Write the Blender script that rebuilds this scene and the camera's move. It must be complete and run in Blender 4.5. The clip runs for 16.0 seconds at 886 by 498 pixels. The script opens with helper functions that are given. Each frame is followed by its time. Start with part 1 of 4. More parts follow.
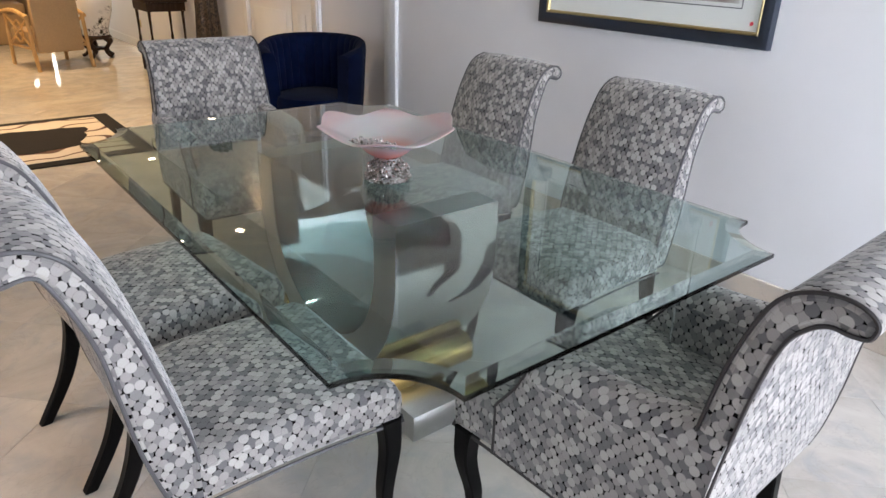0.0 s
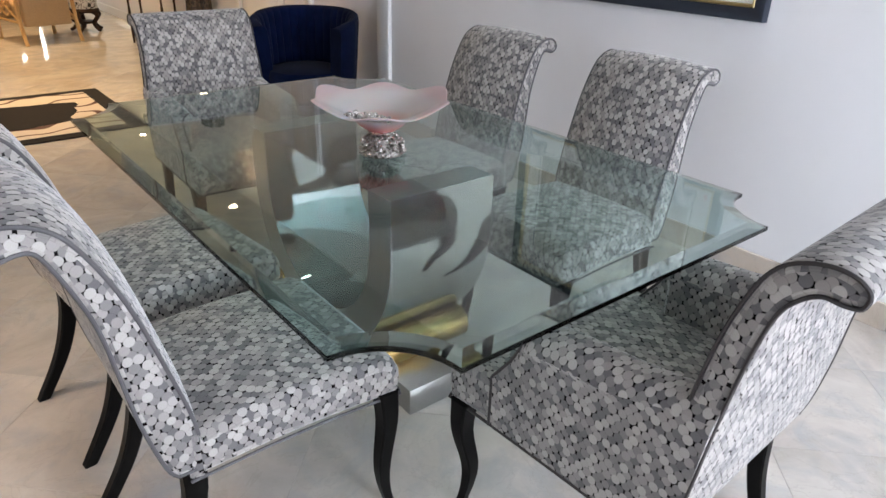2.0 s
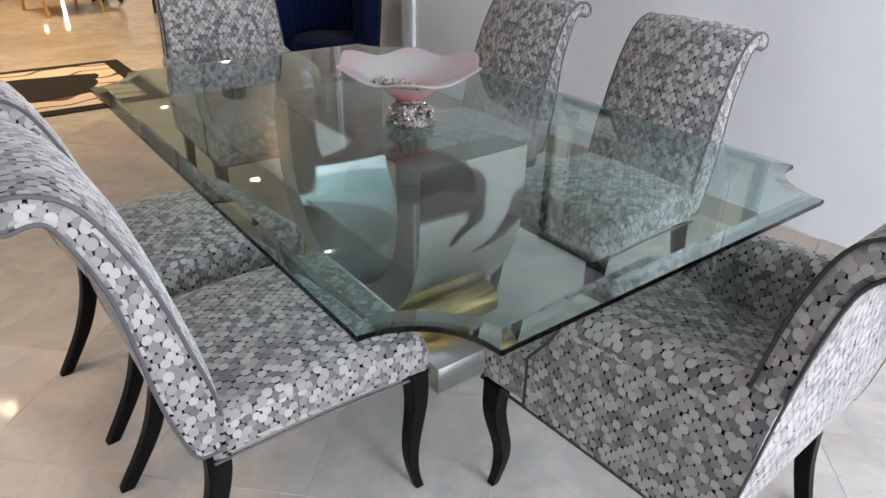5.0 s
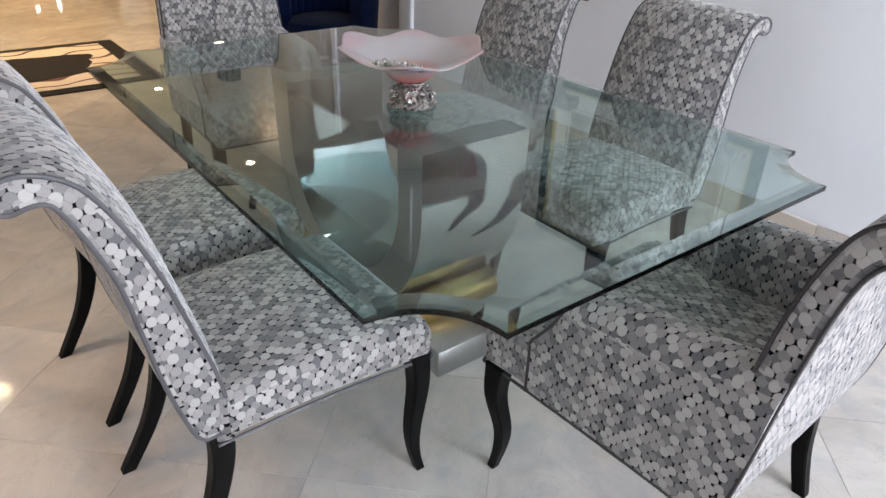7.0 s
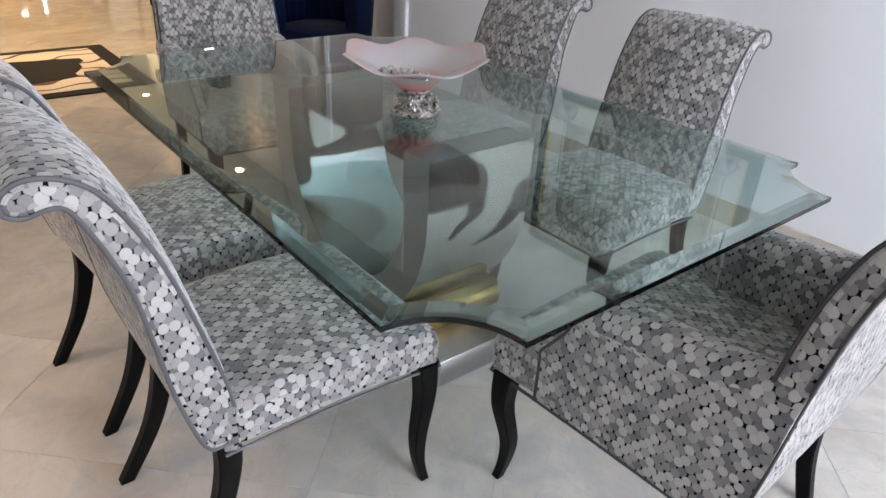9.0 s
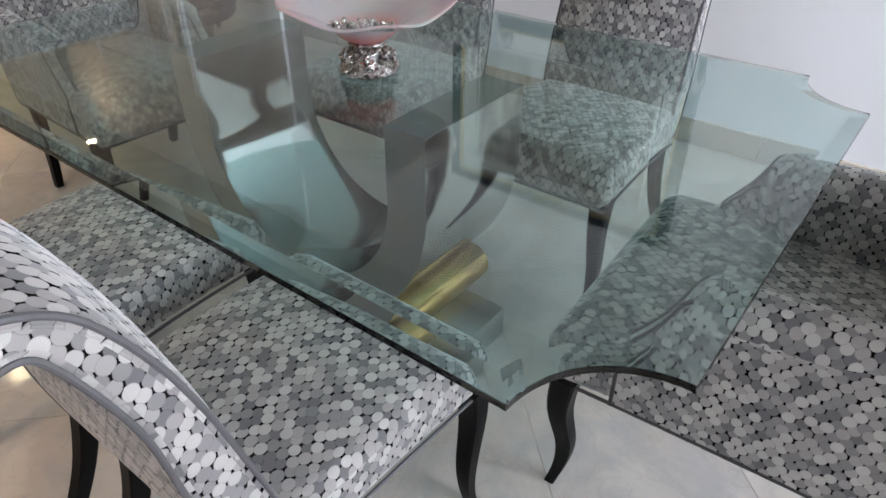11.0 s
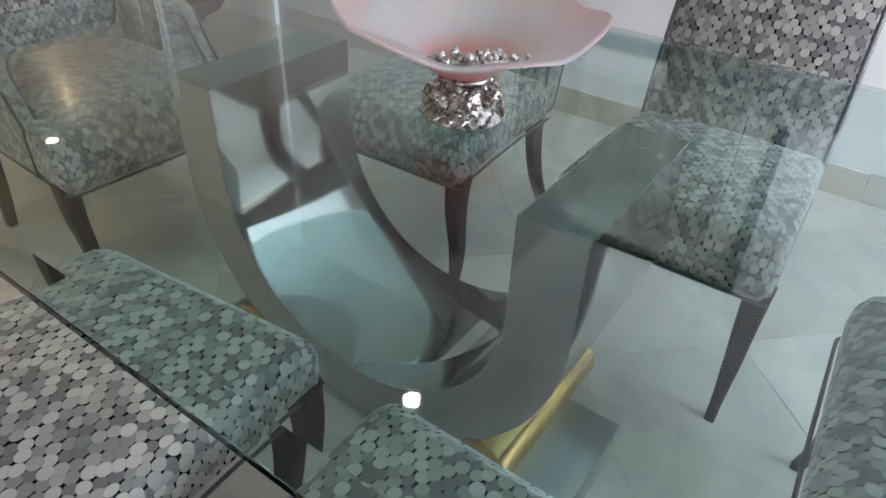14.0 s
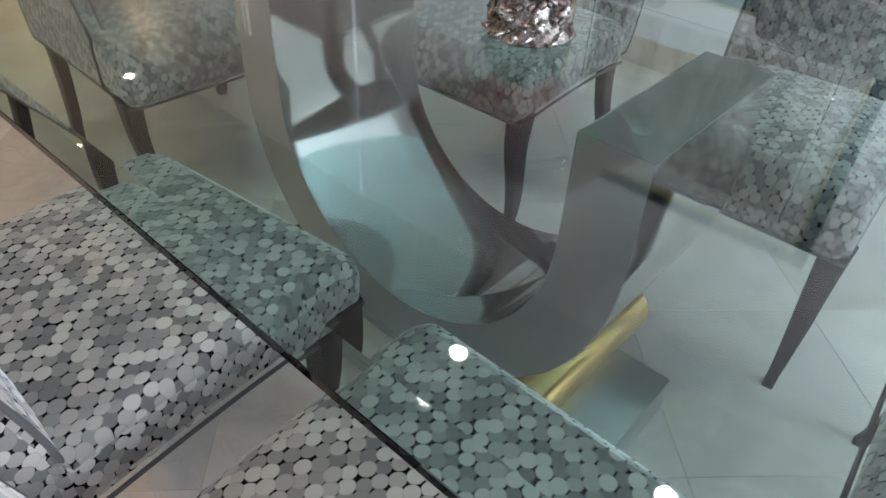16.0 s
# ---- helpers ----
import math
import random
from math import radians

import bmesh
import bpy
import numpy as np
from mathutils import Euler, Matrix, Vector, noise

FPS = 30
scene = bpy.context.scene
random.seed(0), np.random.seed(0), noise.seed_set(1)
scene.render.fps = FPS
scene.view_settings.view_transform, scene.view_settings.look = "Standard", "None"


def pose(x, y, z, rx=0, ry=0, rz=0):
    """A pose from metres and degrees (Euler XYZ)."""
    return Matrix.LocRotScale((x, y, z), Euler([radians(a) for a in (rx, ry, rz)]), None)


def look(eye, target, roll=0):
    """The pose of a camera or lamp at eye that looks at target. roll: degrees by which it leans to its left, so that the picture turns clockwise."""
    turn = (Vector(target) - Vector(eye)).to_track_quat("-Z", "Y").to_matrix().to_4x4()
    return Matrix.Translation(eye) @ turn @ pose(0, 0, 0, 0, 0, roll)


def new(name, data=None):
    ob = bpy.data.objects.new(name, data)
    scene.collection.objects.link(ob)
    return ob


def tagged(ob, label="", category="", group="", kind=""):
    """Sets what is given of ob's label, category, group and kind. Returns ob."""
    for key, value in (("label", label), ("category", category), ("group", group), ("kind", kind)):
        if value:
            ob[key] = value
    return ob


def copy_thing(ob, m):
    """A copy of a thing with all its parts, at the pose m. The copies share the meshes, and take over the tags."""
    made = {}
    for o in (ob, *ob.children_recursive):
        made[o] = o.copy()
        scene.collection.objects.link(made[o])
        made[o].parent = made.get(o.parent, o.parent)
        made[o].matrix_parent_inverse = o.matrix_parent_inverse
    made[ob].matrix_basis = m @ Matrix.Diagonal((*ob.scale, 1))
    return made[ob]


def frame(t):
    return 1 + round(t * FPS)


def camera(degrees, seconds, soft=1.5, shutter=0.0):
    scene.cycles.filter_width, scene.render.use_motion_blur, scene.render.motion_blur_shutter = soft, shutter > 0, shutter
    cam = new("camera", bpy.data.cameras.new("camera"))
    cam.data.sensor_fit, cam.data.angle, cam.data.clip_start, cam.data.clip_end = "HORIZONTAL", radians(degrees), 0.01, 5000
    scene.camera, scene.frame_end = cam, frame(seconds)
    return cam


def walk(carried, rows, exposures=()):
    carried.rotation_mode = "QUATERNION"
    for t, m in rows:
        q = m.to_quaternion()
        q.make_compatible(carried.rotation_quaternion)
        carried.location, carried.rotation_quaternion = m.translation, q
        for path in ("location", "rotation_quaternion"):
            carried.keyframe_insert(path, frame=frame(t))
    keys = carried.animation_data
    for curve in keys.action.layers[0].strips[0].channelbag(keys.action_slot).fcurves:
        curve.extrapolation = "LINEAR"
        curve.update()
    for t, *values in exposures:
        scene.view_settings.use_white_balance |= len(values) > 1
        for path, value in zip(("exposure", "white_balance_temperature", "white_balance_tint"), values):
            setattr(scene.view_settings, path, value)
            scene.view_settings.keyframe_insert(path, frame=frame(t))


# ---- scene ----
cam = camera(66.3, 16.0)
METRES, EYE, TILT, LEAN, TURN = 8.0, 1.5, 0.0, 0.0, 0.0
PATH = [
    (0, (-0.471, -0.72, 1.451), (0.673, 0.707, 0.641), 1.7),
    (0.5, (-0.47, -0.717, 1.447), (0.67, 0.687, 0.594), 2.1),
    (1, (-0.47, -0.72, 1.448), (0.67, 0.677, 0.583), 2.0),
    (1.5, (-0.471, -0.718, 1.443), (0.669, 0.673, 0.569), 1.9),
    (2, (-0.477, -0.721, 1.448), (0.663, 0.67, 0.574), 1.7),
    (2.5, (-0.485, -0.721, 1.439), (0.655, 0.67, 0.564), 1.8),
    (3, (-0.481, -0.703, 1.431), (0.643, 0.694, 0.547), 1.8),
    (3.5, (-0.466, -0.683, 1.426), (0.642, 0.72, 0.529), 1.6),
    (4, (-0.45, -0.669, 1.419), (0.645, 0.735, 0.508), 1.3),
    (6.5, (-0.462, -0.619, 1.399), (0.598, 0.765, 0.419), 1.5),
    (7, (-0.468, -0.628, 1.402), (0.608, 0.743, 0.421), 1.8),
    (7.5, (-0.476, -0.624, 1.402), (0.612, 0.743, 0.427), 1.9),
    (8, (-0.49, -0.619, 1.405), (0.607, 0.75, 0.442), 2.3),
    (8.5, (-0.498, -0.614, 1.402), (0.608, 0.753, 0.448), 2.6),
    (9, (-0.508, -0.588, 1.392), (0.611, 0.767, 0.437), 2.9),
    (11.3, (-0.483, -0.036, 1.348), (0.85, 0.936, 0.217), 0.8),
    (11.5, (-0.411, 0.003, 1.294), (0.959, 0.964, 0.2), 2.5),
    (12, (-0.335, 0.086, 1.265), (1.016, 1.058, 0.156), 1.7),
    (12.5, (-0.323, 0.192, 1.277), (1.073, 1.031, 0.115), 2.8),
    (13, (-0.304, 0.239, 1.298), (1.076, 1.072, 0.114), 6.1),
    (13.5, (-0.265, 0.286, 1.289), (0.997, 1.323, 0.134), 4.5),
    (14, (-0.223, 0.458, 1.265), (1.114, 1.375, 0.095), 2.4),
    (14.5, (-0.215, 0.539, 1.239), (1.17, 1.287, 0.004), 7.6),
    (15, (-0.22, 0.556, 1.244), (1.192, 1.213, -0.011), 10.8),
    (15.5, (-0.229, 0.554, 1.213), (1.13, 1.29, -0.056), 9.9),
    (16, (-0.212, 0.441, 1.179), (0.97, 1.453, -0.078), 2.9),
]
walk(cam, [(t, look(eye, target, roll)) for t, eye, target, roll in PATH],
     [(0.0, 0.0), (11.3, 0.0), (12.5, 0.14), (16.0, 0.24)])

# ---- light ----
TABLE_W, TABLE_L, TABLE_TOP, TABLE_Y = 1.395, 2.225, 0.75, 0.008
EAST, WEST, SOUTH, NORTH, CEIL = 2.40, -4.2, -3.4, 13.0, 3.03

world = bpy.data.worlds.new("daylight")
world.use_nodes = True
scene.world = world
wn = world.node_tree
sky = wn.nodes.new("ShaderNodeTexSky")
sky.sky_type, sky.sun_disc = "NISHITA", False
sky.sun_elevation, sky.sun_rotation = radians(48), radians(90)
wn.links.new(sky.outputs[0], wn.nodes["Background"].inputs[0])
wn.nodes["Background"].inputs[1].default_value = 0.10


def lamp(name, kind, matrix, energy, color, **sizes):
    data = bpy.data.lights.new(name, kind)
    data.energy, data.color = energy, color
    if kind == "AREA":
        data.shape = sizes.get("shape", "RECTANGLE")
        data.size = sizes["size"]
        data.size_y = sizes.get("size_y", sizes["size"])
        data.spread = sizes.get("spread", math.pi)
    if kind == "SUN":
        data.angle = sizes["angle"]
    ob = new(name, data)
    ob.matrix_world = matrix
    return ob


lamp("sun", "SUN", pose(0, 0, 20, 42, 0, 90), 2.2, (1.0, 0.95, 0.88), angle=radians(0.5))
# sky light in the window openings; the west lamp is added fill
lamp("window_light_south", "AREA", look((1.10, SOUTH - 0.25, 1.60), (1.10, 0, 1.05)), 220, (0.80, 0.865, 1.0), size=2.4, size_y=2.3)
lamp("window_light_west", "AREA", look((WEST - 0.02, 0.0, 1.45), (0, 0.0, 1.2)), 55, (0.84, 0.89, 1.0), size=2.6, size_y=2.2)
lamp("window_light_north", "AREA", look((1.275, NORTH + 0.02, 0.71), (1.275, 5, 0.6)), 18, (1.0, 0.93, 0.82), size=0.93, size_y=0.50)


# ---- materials ----
class Mat:
    """A node material with short calls."""

    def __init__(self, name, **inputs):
        self.m = bpy.data.materials.new(name)
        self.m.use_nodes = True
        self.t = self.m.node_tree
        self.p = self.t.nodes["Principled BSDF"]
        for k, v in inputs.items():
            self.put(self.p.inputs[k.replace("_", " ")], v)

    def put(self, socket, v):
        if hasattr(v, "is_output"):
            self.t.links.new(v, socket)
        elif isinstance(v, tuple) and len(v) == 3 and socket.type == "RGBA":
            socket.default_value = (*v, 1)
        else:
            socket.default_value = v

    def node(self, kind, inputs=None, **props):
        n = self.t.nodes.new("ShaderNode" + kind)
        for k, v in props.items():
            setattr(n, k, v)
        for k, v in (inputs or {}).items():
            self.put(n.inputs[k], v)
        return n

    def coords(self, which="Object", scale=(1, 1, 1), rot=(0, 0, 0)):
        c = self.node("TexCoord")
        mp = self.node("Mapping", {"Vector": c.outputs[which]})
        mp.inputs["Scale"].default_value = scale
        mp.inputs["Rotation"].default_value = rot
        return mp.outputs[0]

    def noise(self, vec, scale, detail=4.0, rough=0.55, distortion=0.0):
        return self.node("TexNoise", {"Vector": vec, "Scale": scale, "Detail": detail, "Roughness": rough, "Distortion": distortion}).outputs["Fac"]

    def ramp(self, fac, *stops):
        n = self.node("ValToRGB", {"Fac": fac})
        e = n.color_ramp.elements
        while len(e) < len(stops):
            e.new(0.5)
        for el, (pos, col) in zip(e, stops):
            el.position = pos
            el.color = (*col, 1) if isinstance(col, tuple) else (col, col, col, 1)
        return n.outputs[0]

    def mix(self, fac, a, b, blend="MIX"):
        n = self.node("MixRGB", {"Fac": fac, "Color1": a, "Color2": b}, blend_type=blend)
        return n.outputs[0]

    def math(self, op, a, b=0.0):
        n = self.node("Math", operation=op)
        self.put(n.inputs[0], a)
        self.put(n.inputs[1], b)
        return n.outputs[0]

    def bump(self, height, strength, distance=0.002):
        b = self.node("Bump", {"Height": height, "Strength": strength, "Distance": distance})
        self.t.links.new(b.outputs[0], self.p.inputs["Normal"])

    def base(self, v):
        self.put(self.p.inputs["Base Color"], v)
        return self

    def rough(self, v):
        self.put(self.p.inputs["Roughness"], v)
        return self


def make_fabric():
    """Woven jacquard: crossing rows of oval discs in pale grey, stone and slate, with small black gaps between four."""
    m = Mat("oval_jacquard")
    uv = m.node("UVMap").outputs[0]
    sep = m.node("SeparateXYZ", {"Vector": uv})
    wob = m.noise(uv, 9.0, 2)
    pu, pv = 0.0224, 0.0288

    def layer(du, dv, seed):
        u = m.math("ADD", m.math("DIVIDE", sep.outputs[0], pu), du)
        v = m.math("ADD", m.math("DIVIDE", sep.outputs[1], pv), dv)
        cu, cv = m.math("FLOOR", u), m.math("FLOOR", v)
        cell = m.node("CombineXYZ", {"X": cu, "Y": cv, "Z": seed}).outputs[0]
        rnd = m.node("TexWhiteNoise", {"Vector": cell}, noise_dimensions="3D")
        rgb = m.node("SeparateColor", {"Color": rnd.outputs["Color"]})
        x = m.math("SUBTRACT", m.math("SUBTRACT", u, cu), m.math("ADD", 0.43, m.math("MULTIPLY", rgb.outputs[1], 0.14)))
        y = m.math("SUBTRACT", m.math("SUBTRACT", v, cv), m.math("ADD", 0.42, m.math("MULTIPLY", rgb.outputs[2], 0.16)))
        y = m.math("MULTIPLY", y, 1.20)
        d = m.math("SQRT", m.math("ADD", m.math("MULTIPLY", x, x), m.math("MULTIPLY", y, y)))
        size = m.math("ADD", 0.421, m.math("MULTIPLY", rgb.outputs[0], 0.070))
        k = m.math("SUBTRACT", size, d)
        inside = m.ramp(m.math("ADD", m.math("MULTIPLY", k, 16.0), 0.5), (0.40, 0.0), (0.60, 1.0))
        # neighbours along and across the rows step through the tones
        step = m.math("ADD", m.math("MULTIPLY", cu, 0.618), m.math("MULTIPLY", cv, 0.367))
        tone = m.math("FRACT", m.math("ADD", m.math("ADD", step, seed * 0.0473), m.math("MULTIPLY", rnd.outputs["Value"], 0.80)))
        return inside, tone, k, rgb.outputs[0]

    (in_a, tone_a, k_a, h_a), (in_b, tone_b, k_b, h_b) = layer(0.0, 0.0, 1.0), layer(0.5, 0.5, 7.0)
    # either disc of a crossing pair may lie on top, the pale ones more often
    rank_a, rank_b = (m.math("ADD", h, m.math("MULTIPLY", tone, 1.3)) for h, tone in ((h_a, tone_a), (h_b, tone_b)))
    over = m.math("MULTIPLY", in_b, m.math("MAXIMUM", m.math("SUBTRACT", 1.0, in_a), m.math("GREATER_THAN", rank_b, rank_a)))
    tone, hue = m.mix(over, tone_a, tone_b), m.mix(over, h_a, h_b)
    col = m.ramp(tone, (0.0, (0.118, 0.113, 0.115)), (0.18, (0.130, 0.124, 0.126)), (0.19, (0.186, 0.175, 0.171)), (0.42, (0.202, 0.189, 0.183)),
                 (0.43, (0.268, 0.248, 0.234)), (0.72, (0.292, 0.270, 0.253)), (0.73, (0.362, 0.335, 0.315)), (1.0, (0.402, 0.372, 0.349)))
    # thread lines lie across some discs and along others
    warp = m.node("TexWave", {"Vector": uv, "Scale": 170.0, "Distortion": 2.5, "Detail": 1.0}, bands_direction="Y")
    weft = m.node("TexWave", {"Vector": uv, "Scale": 170.0, "Distortion": 2.5, "Detail": 1.0}, bands_direction="X")
    weave = m.mix(m.math("GREATER_THAN", hue, 0.5), warp.outputs["Fac"], weft.outputs["Fac"])
    col = m.mix(1.0, col, m.ramp(weave, (0.0, 0.88), (1.0, 1.05)), "MULTIPLY")
    col = m.mix(1.0, col, m.ramp(wob, (0.3, 0.93), (0.7, 1.04)), "MULTIPLY")
    # each disc darkens towards its edge, which sets it off from its neighbours
    col = m.mix(1.0, col, m.ramp(m.math("MULTIPLY", m.mix(over, k_a, k_b), 10.0), (0.1, 0.70), (0.6, 1.04)), "MULTIPLY")
    cover = m.math("MAXIMUM", in_a, in_b)
    col = m.mix(cover, (0.007, 0.006, 0.006), col)
    m.base(col)
    m.put(m.p.inputs["Specular IOR Level"], m.math("MULTIPLY", cover, 0.10))
    m.put(m.p.inputs["Sheen Weight"], m.math("MULTIPLY", cover, 0.48))
    m.put(m.p.inputs["Sheen Roughness"], 0.45)
    m.rough(m.ramp(tone, (0.0, 0.70), (1.0, 0.56)))
    h = m.math("ADD", m.math("MULTIPLY", weave, 0.25), m.math("ADD", cover, m.math("MULTIPLY", over, 0.5)))
    m.bump(h, 0.25, 0.0012)
    return m.m


def make_marble(name, light, dark, rough=0.1):
    """Polished marble: broad clouds, grey patches, brown veins and a fine grain, shifted from tile to tile."""
    m = Mat(name)
    vec = m.coords("Object")
    info = m.node("ObjectInfo")
    off = m.node("VectorMath", {0: vec}, operation="ADD")
    sc = m.node("VectorMath", {0: info.outputs["Location"]}, operation="SCALE")
    sc.inputs["Scale"].default_value = 3.7
    m.t.links.new(sc.outputs[0], off.inputs[1])
    v = off.outputs[0]
    big = m.noise(v, 2.2, 6, 0.62, 1.4)
    patch = m.noise(v, 4.5, 5, 0.6, 0.8)
    fine = m.noise(v, 18, 8, 0.65, 0.8)
    col = m.mix(m.ramp(big, (0.34, 0.0), (0.66, 1.0)), light, dark)
    grey = sum(dark) / 3 * 0.97
    col = m.mix(m.math("MULTIPLY", m.ramp(patch, (0.48, 0.0), (0.68, 1.0)), 0.7), col, (grey, grey, grey * 1.02))
    vein = m.ramp(m.noise(v, 3.2, 9, 0.6, 2.0), (0.488, 0.0), (0.5, 1.0), (0.512, 0.0))
    col = m.mix(m.math("MULTIPLY", vein, 0.3), col, tuple(c * 0.75 for c in dark))
    col = m.mix(m.math("MULTIPLY", fine, 0.22), col, tuple(min(0.85, c * 1.15) for c in light))
    hue = m.ramp(info.outputs["Random"], (0.0, 0.93), (1.0, 1.04))
    col = m.mix(1.0, col, hue, "MULTIPLY")
    m.base(col)
    m.rough(m.ramp(fine, (0.3, rough), (0.8, rough + 0.06)))
    return m.m


def make_paint(name, color, rough=0.6, relief=0.08):
    m = Mat(name)
    v = m.coords("Object")
    a, b = m.noise(v, 1.3, 3), m.noise(v, 160, 3)
    m.base(m.mix(m.ramp(a, (0.3, 0.0), (0.7, 1.0)), color, tuple(c * 0.95 for c in color)))
    m.rough(rough)
    m.bump(b, relief, 0.001)
    return m.m


def make_wood(name, a, b, rough=0.3, scale=14, coat=0.0):
    m = Mat(name)
    v = m.coords("Object", (1, 1, 0.15))
    g = m.noise(v, scale, 7, 0.6, 0.6)
    m.base(m.mix(m.ramp(g, (0.35, 0.0), (0.65, 1.0)), a, b))
    m.rough(m.ramp(m.noise(v, 60, 3), (0.3, rough), (0.8, rough + 0.12)))
    m.put(m.p.inputs["Coat Weight"], coat)
    m.put(m.p.inputs["Specular IOR Level"], 0.08)
    m.bump(g, 0.08, 0.001)
    return m.m


def make_metal(name, color, rough, streak=(1, 1, 1), amount=0.1, bump=0.0):
    m = Mat(name, Metallic=1.0)
    v = m.coords("Object", streak)
    g = m.noise(v, 40, 6, 0.6)
    m.base(m.mix(g, color, tuple(c * 0.86 for c in color)))
    m.rough(m.ramp(g, (0.25, max(0.02, rough - amount / 2)), (0.75, rough + amount / 2)))
    if bump:
        m.bump(g, bump, 0.0008)
    return m.m


def make_plain(name, color, rough=0.5, metallic=0.0, vary=0.12, scale=25, bump=0.05, **extra):
    m = Mat(name, Metallic=metallic, **extra)
    v = m.coords("Object")
    g = m.noise(v, scale, 5)
    m.base(m.mix(m.ramp(g, (0.3, 0.0), (0.7, 1.0)), color, tuple(c * (1 - vary) for c in color)))
    m.rough(rough)
    if bump:
        m.bump(m.noise(v, scale * 6, 3), bump, 0.001)
    return m.m


def make_glow(name, color, strength):
    m = Mat(name, Base_Color=(0.9, 0.9, 0.9))
    m.put(m.p.inputs["Emission Color"], color)
    m.put(m.p.inputs["Emission Strength"], strength)
    return m.m


def make_glass(name, color, rough=0.0, ior=1.5):
    m = Mat(name, Base_Color=color, Roughness=rough, IOR=ior)
    m.put(m.p.inputs["Transmission Weight"], 1.0)
    return m.m


FABRIC = make_fabric()
PIPING = make_plain("piping_cord", (0.085, 0.081, 0.085), 0.6, scale=300)
PIPING_BROWN = make_plain("brown_piping_cord", (0.030, 0.024, 0.024), 0.5, scale=300)
EBONY = make_wood("ebonised_wood", (0.003, 0.0028, 0.003), (0.006, 0.0054, 0.005), 0.36, 20, 0.0)
MARBLE = make_marble("cream_marble", (0.60, 0.555, 0.50), (0.44, 0.395, 0.345), 0.06)
BASE_MARBLE = make_marble("beige_marble_skirting", (0.58, 0.50, 0.42), (0.50, 0.43, 0.36), 0.18)
GROUT = make_plain("grout", (0.44, 0.405, 0.365), 0.8, scale=200)
WALL = make_paint("wall_paint", (0.80, 0.79, 0.80))
WARM_WALL = make_paint("warm_wall_paint", (0.78, 0.72, 0.64))
TRIM = make_paint("white_gloss_paint", (0.84, 0.84, 0.84), 0.3, 0.03)
# unseen ceiling, darkened to grey so that it bounces and reflects less light
CEILING = make_paint("dimmed_ceiling_paint", (0.45, 0.45, 0.44), 0.8)
# paint of the two unseen walls, darkened to weaken the bounce light
SHADE_WALL = make_paint("dimmed_wall_paint", (0.40, 0.39, 0.38))
GLASS = make_glass("green_float_glass", (0.915, 0.97, 0.962), 0.0, 1.45)
CLEAR = make_glass("clear_glazing", (0.97, 0.98, 0.98), 0.0, 1.45)
BRUSHED = make_metal("brushed_steel", (0.46, 0.465, 0.47), 0.36, (1, 1, 14), 0.12, 0.05)
POLISHED = make_metal("polished_steel", (0.56, 0.56, 0.55), 0.06, (0.2, 1, 1), 0.06)
BRASS = make_metal("satin_brass", (0.66, 0.45, 0.17), 0.24, (0.06, 1, 1), 0.03)
def make_silver():
    m = Mat("aged_silver", Metallic=1.0)
    v = m.coords("Object")
    g = m.noise(v, 70, 4, 0.6)
    m.base(m.ramp(g, (0.36, (0.16, 0.14, 0.12)), (0.50, (0.58, 0.55, 0.52)), (0.65, (0.74, 0.72, 0.69))))
    m.rough(m.ramp(g, (0.35, 0.45), (0.6, 0.22)))
    m.bump(m.noise(v, 240, 3), 0.25, 0.001)
    return m.m


SILVER = make_silver()
NAVY = make_plain("navy_velvet", (0.0025, 0.007, 0.030), 0.95, vary=0.4, scale=9, Sheen_Weight=0.03, Specular_IOR_Level=0.05)
BLACK = make_plain("black_lacquer", (0.012, 0.012, 0.015), 0.25, scale=40)
FRAME_NAVY = make_plain("blue_black_frame", (0.022, 0.028, 0.042), 0.35, scale=30)
GOLD = make_metal("gilt", (0.62, 0.50, 0.26), 0.35, (1, 1, 1), 0.2, 0.2)
MATBOARD = make_plain("mat_board", (0.74, 0.74, 0.70), 0.85, vary=0.03, scale=60)
RED = make_plain("red_sticker", (0.75, 0.05, 0.08), 0.5)
TAN = make_plain("tan_upholstery", (0.46, 0.31, 0.16), 0.8, scale=60)
RATTAN = make_wood("honey_rattan", (0.50, 0.30, 0.12), (0.62, 0.40, 0.18), 0.4, 20)
DARKWOOD = make_wood("carved_dark_wood", (0.030, 0.018, 0.012), (0.055, 0.034, 0.022), 0.35, 30)
RUBBER = make_plain("clear_grey_pad", (0.30, 0.34, 0.33), 0.4)


# ---- mesh helpers ----
def part(name, bm, material, parent, label="", smooth=True):
    me = bpy.data.meshes.new(name)
    bmesh.ops.recalc_face_normals(bm, faces=bm.faces)
    bm.to_mesh(me)
    bm.free()
    for mt in material if isinstance(material, (list, tuple)) else [material]:
        me.materials.append(mt)
    if smooth:
        me.shade_smooth()
        me.set_sharp_from_angle(angle=radians(38))
    ob = new(name, me)
    ob.parent = parent
    if label:
        ob["label"] = label
    return ob


def thing(name, label, category, matrix=None, group="", kind=""):
    ob = new(name)
    if matrix is not None:
        ob.matrix_world = matrix
    return tagged(ob, label, category, group, kind)


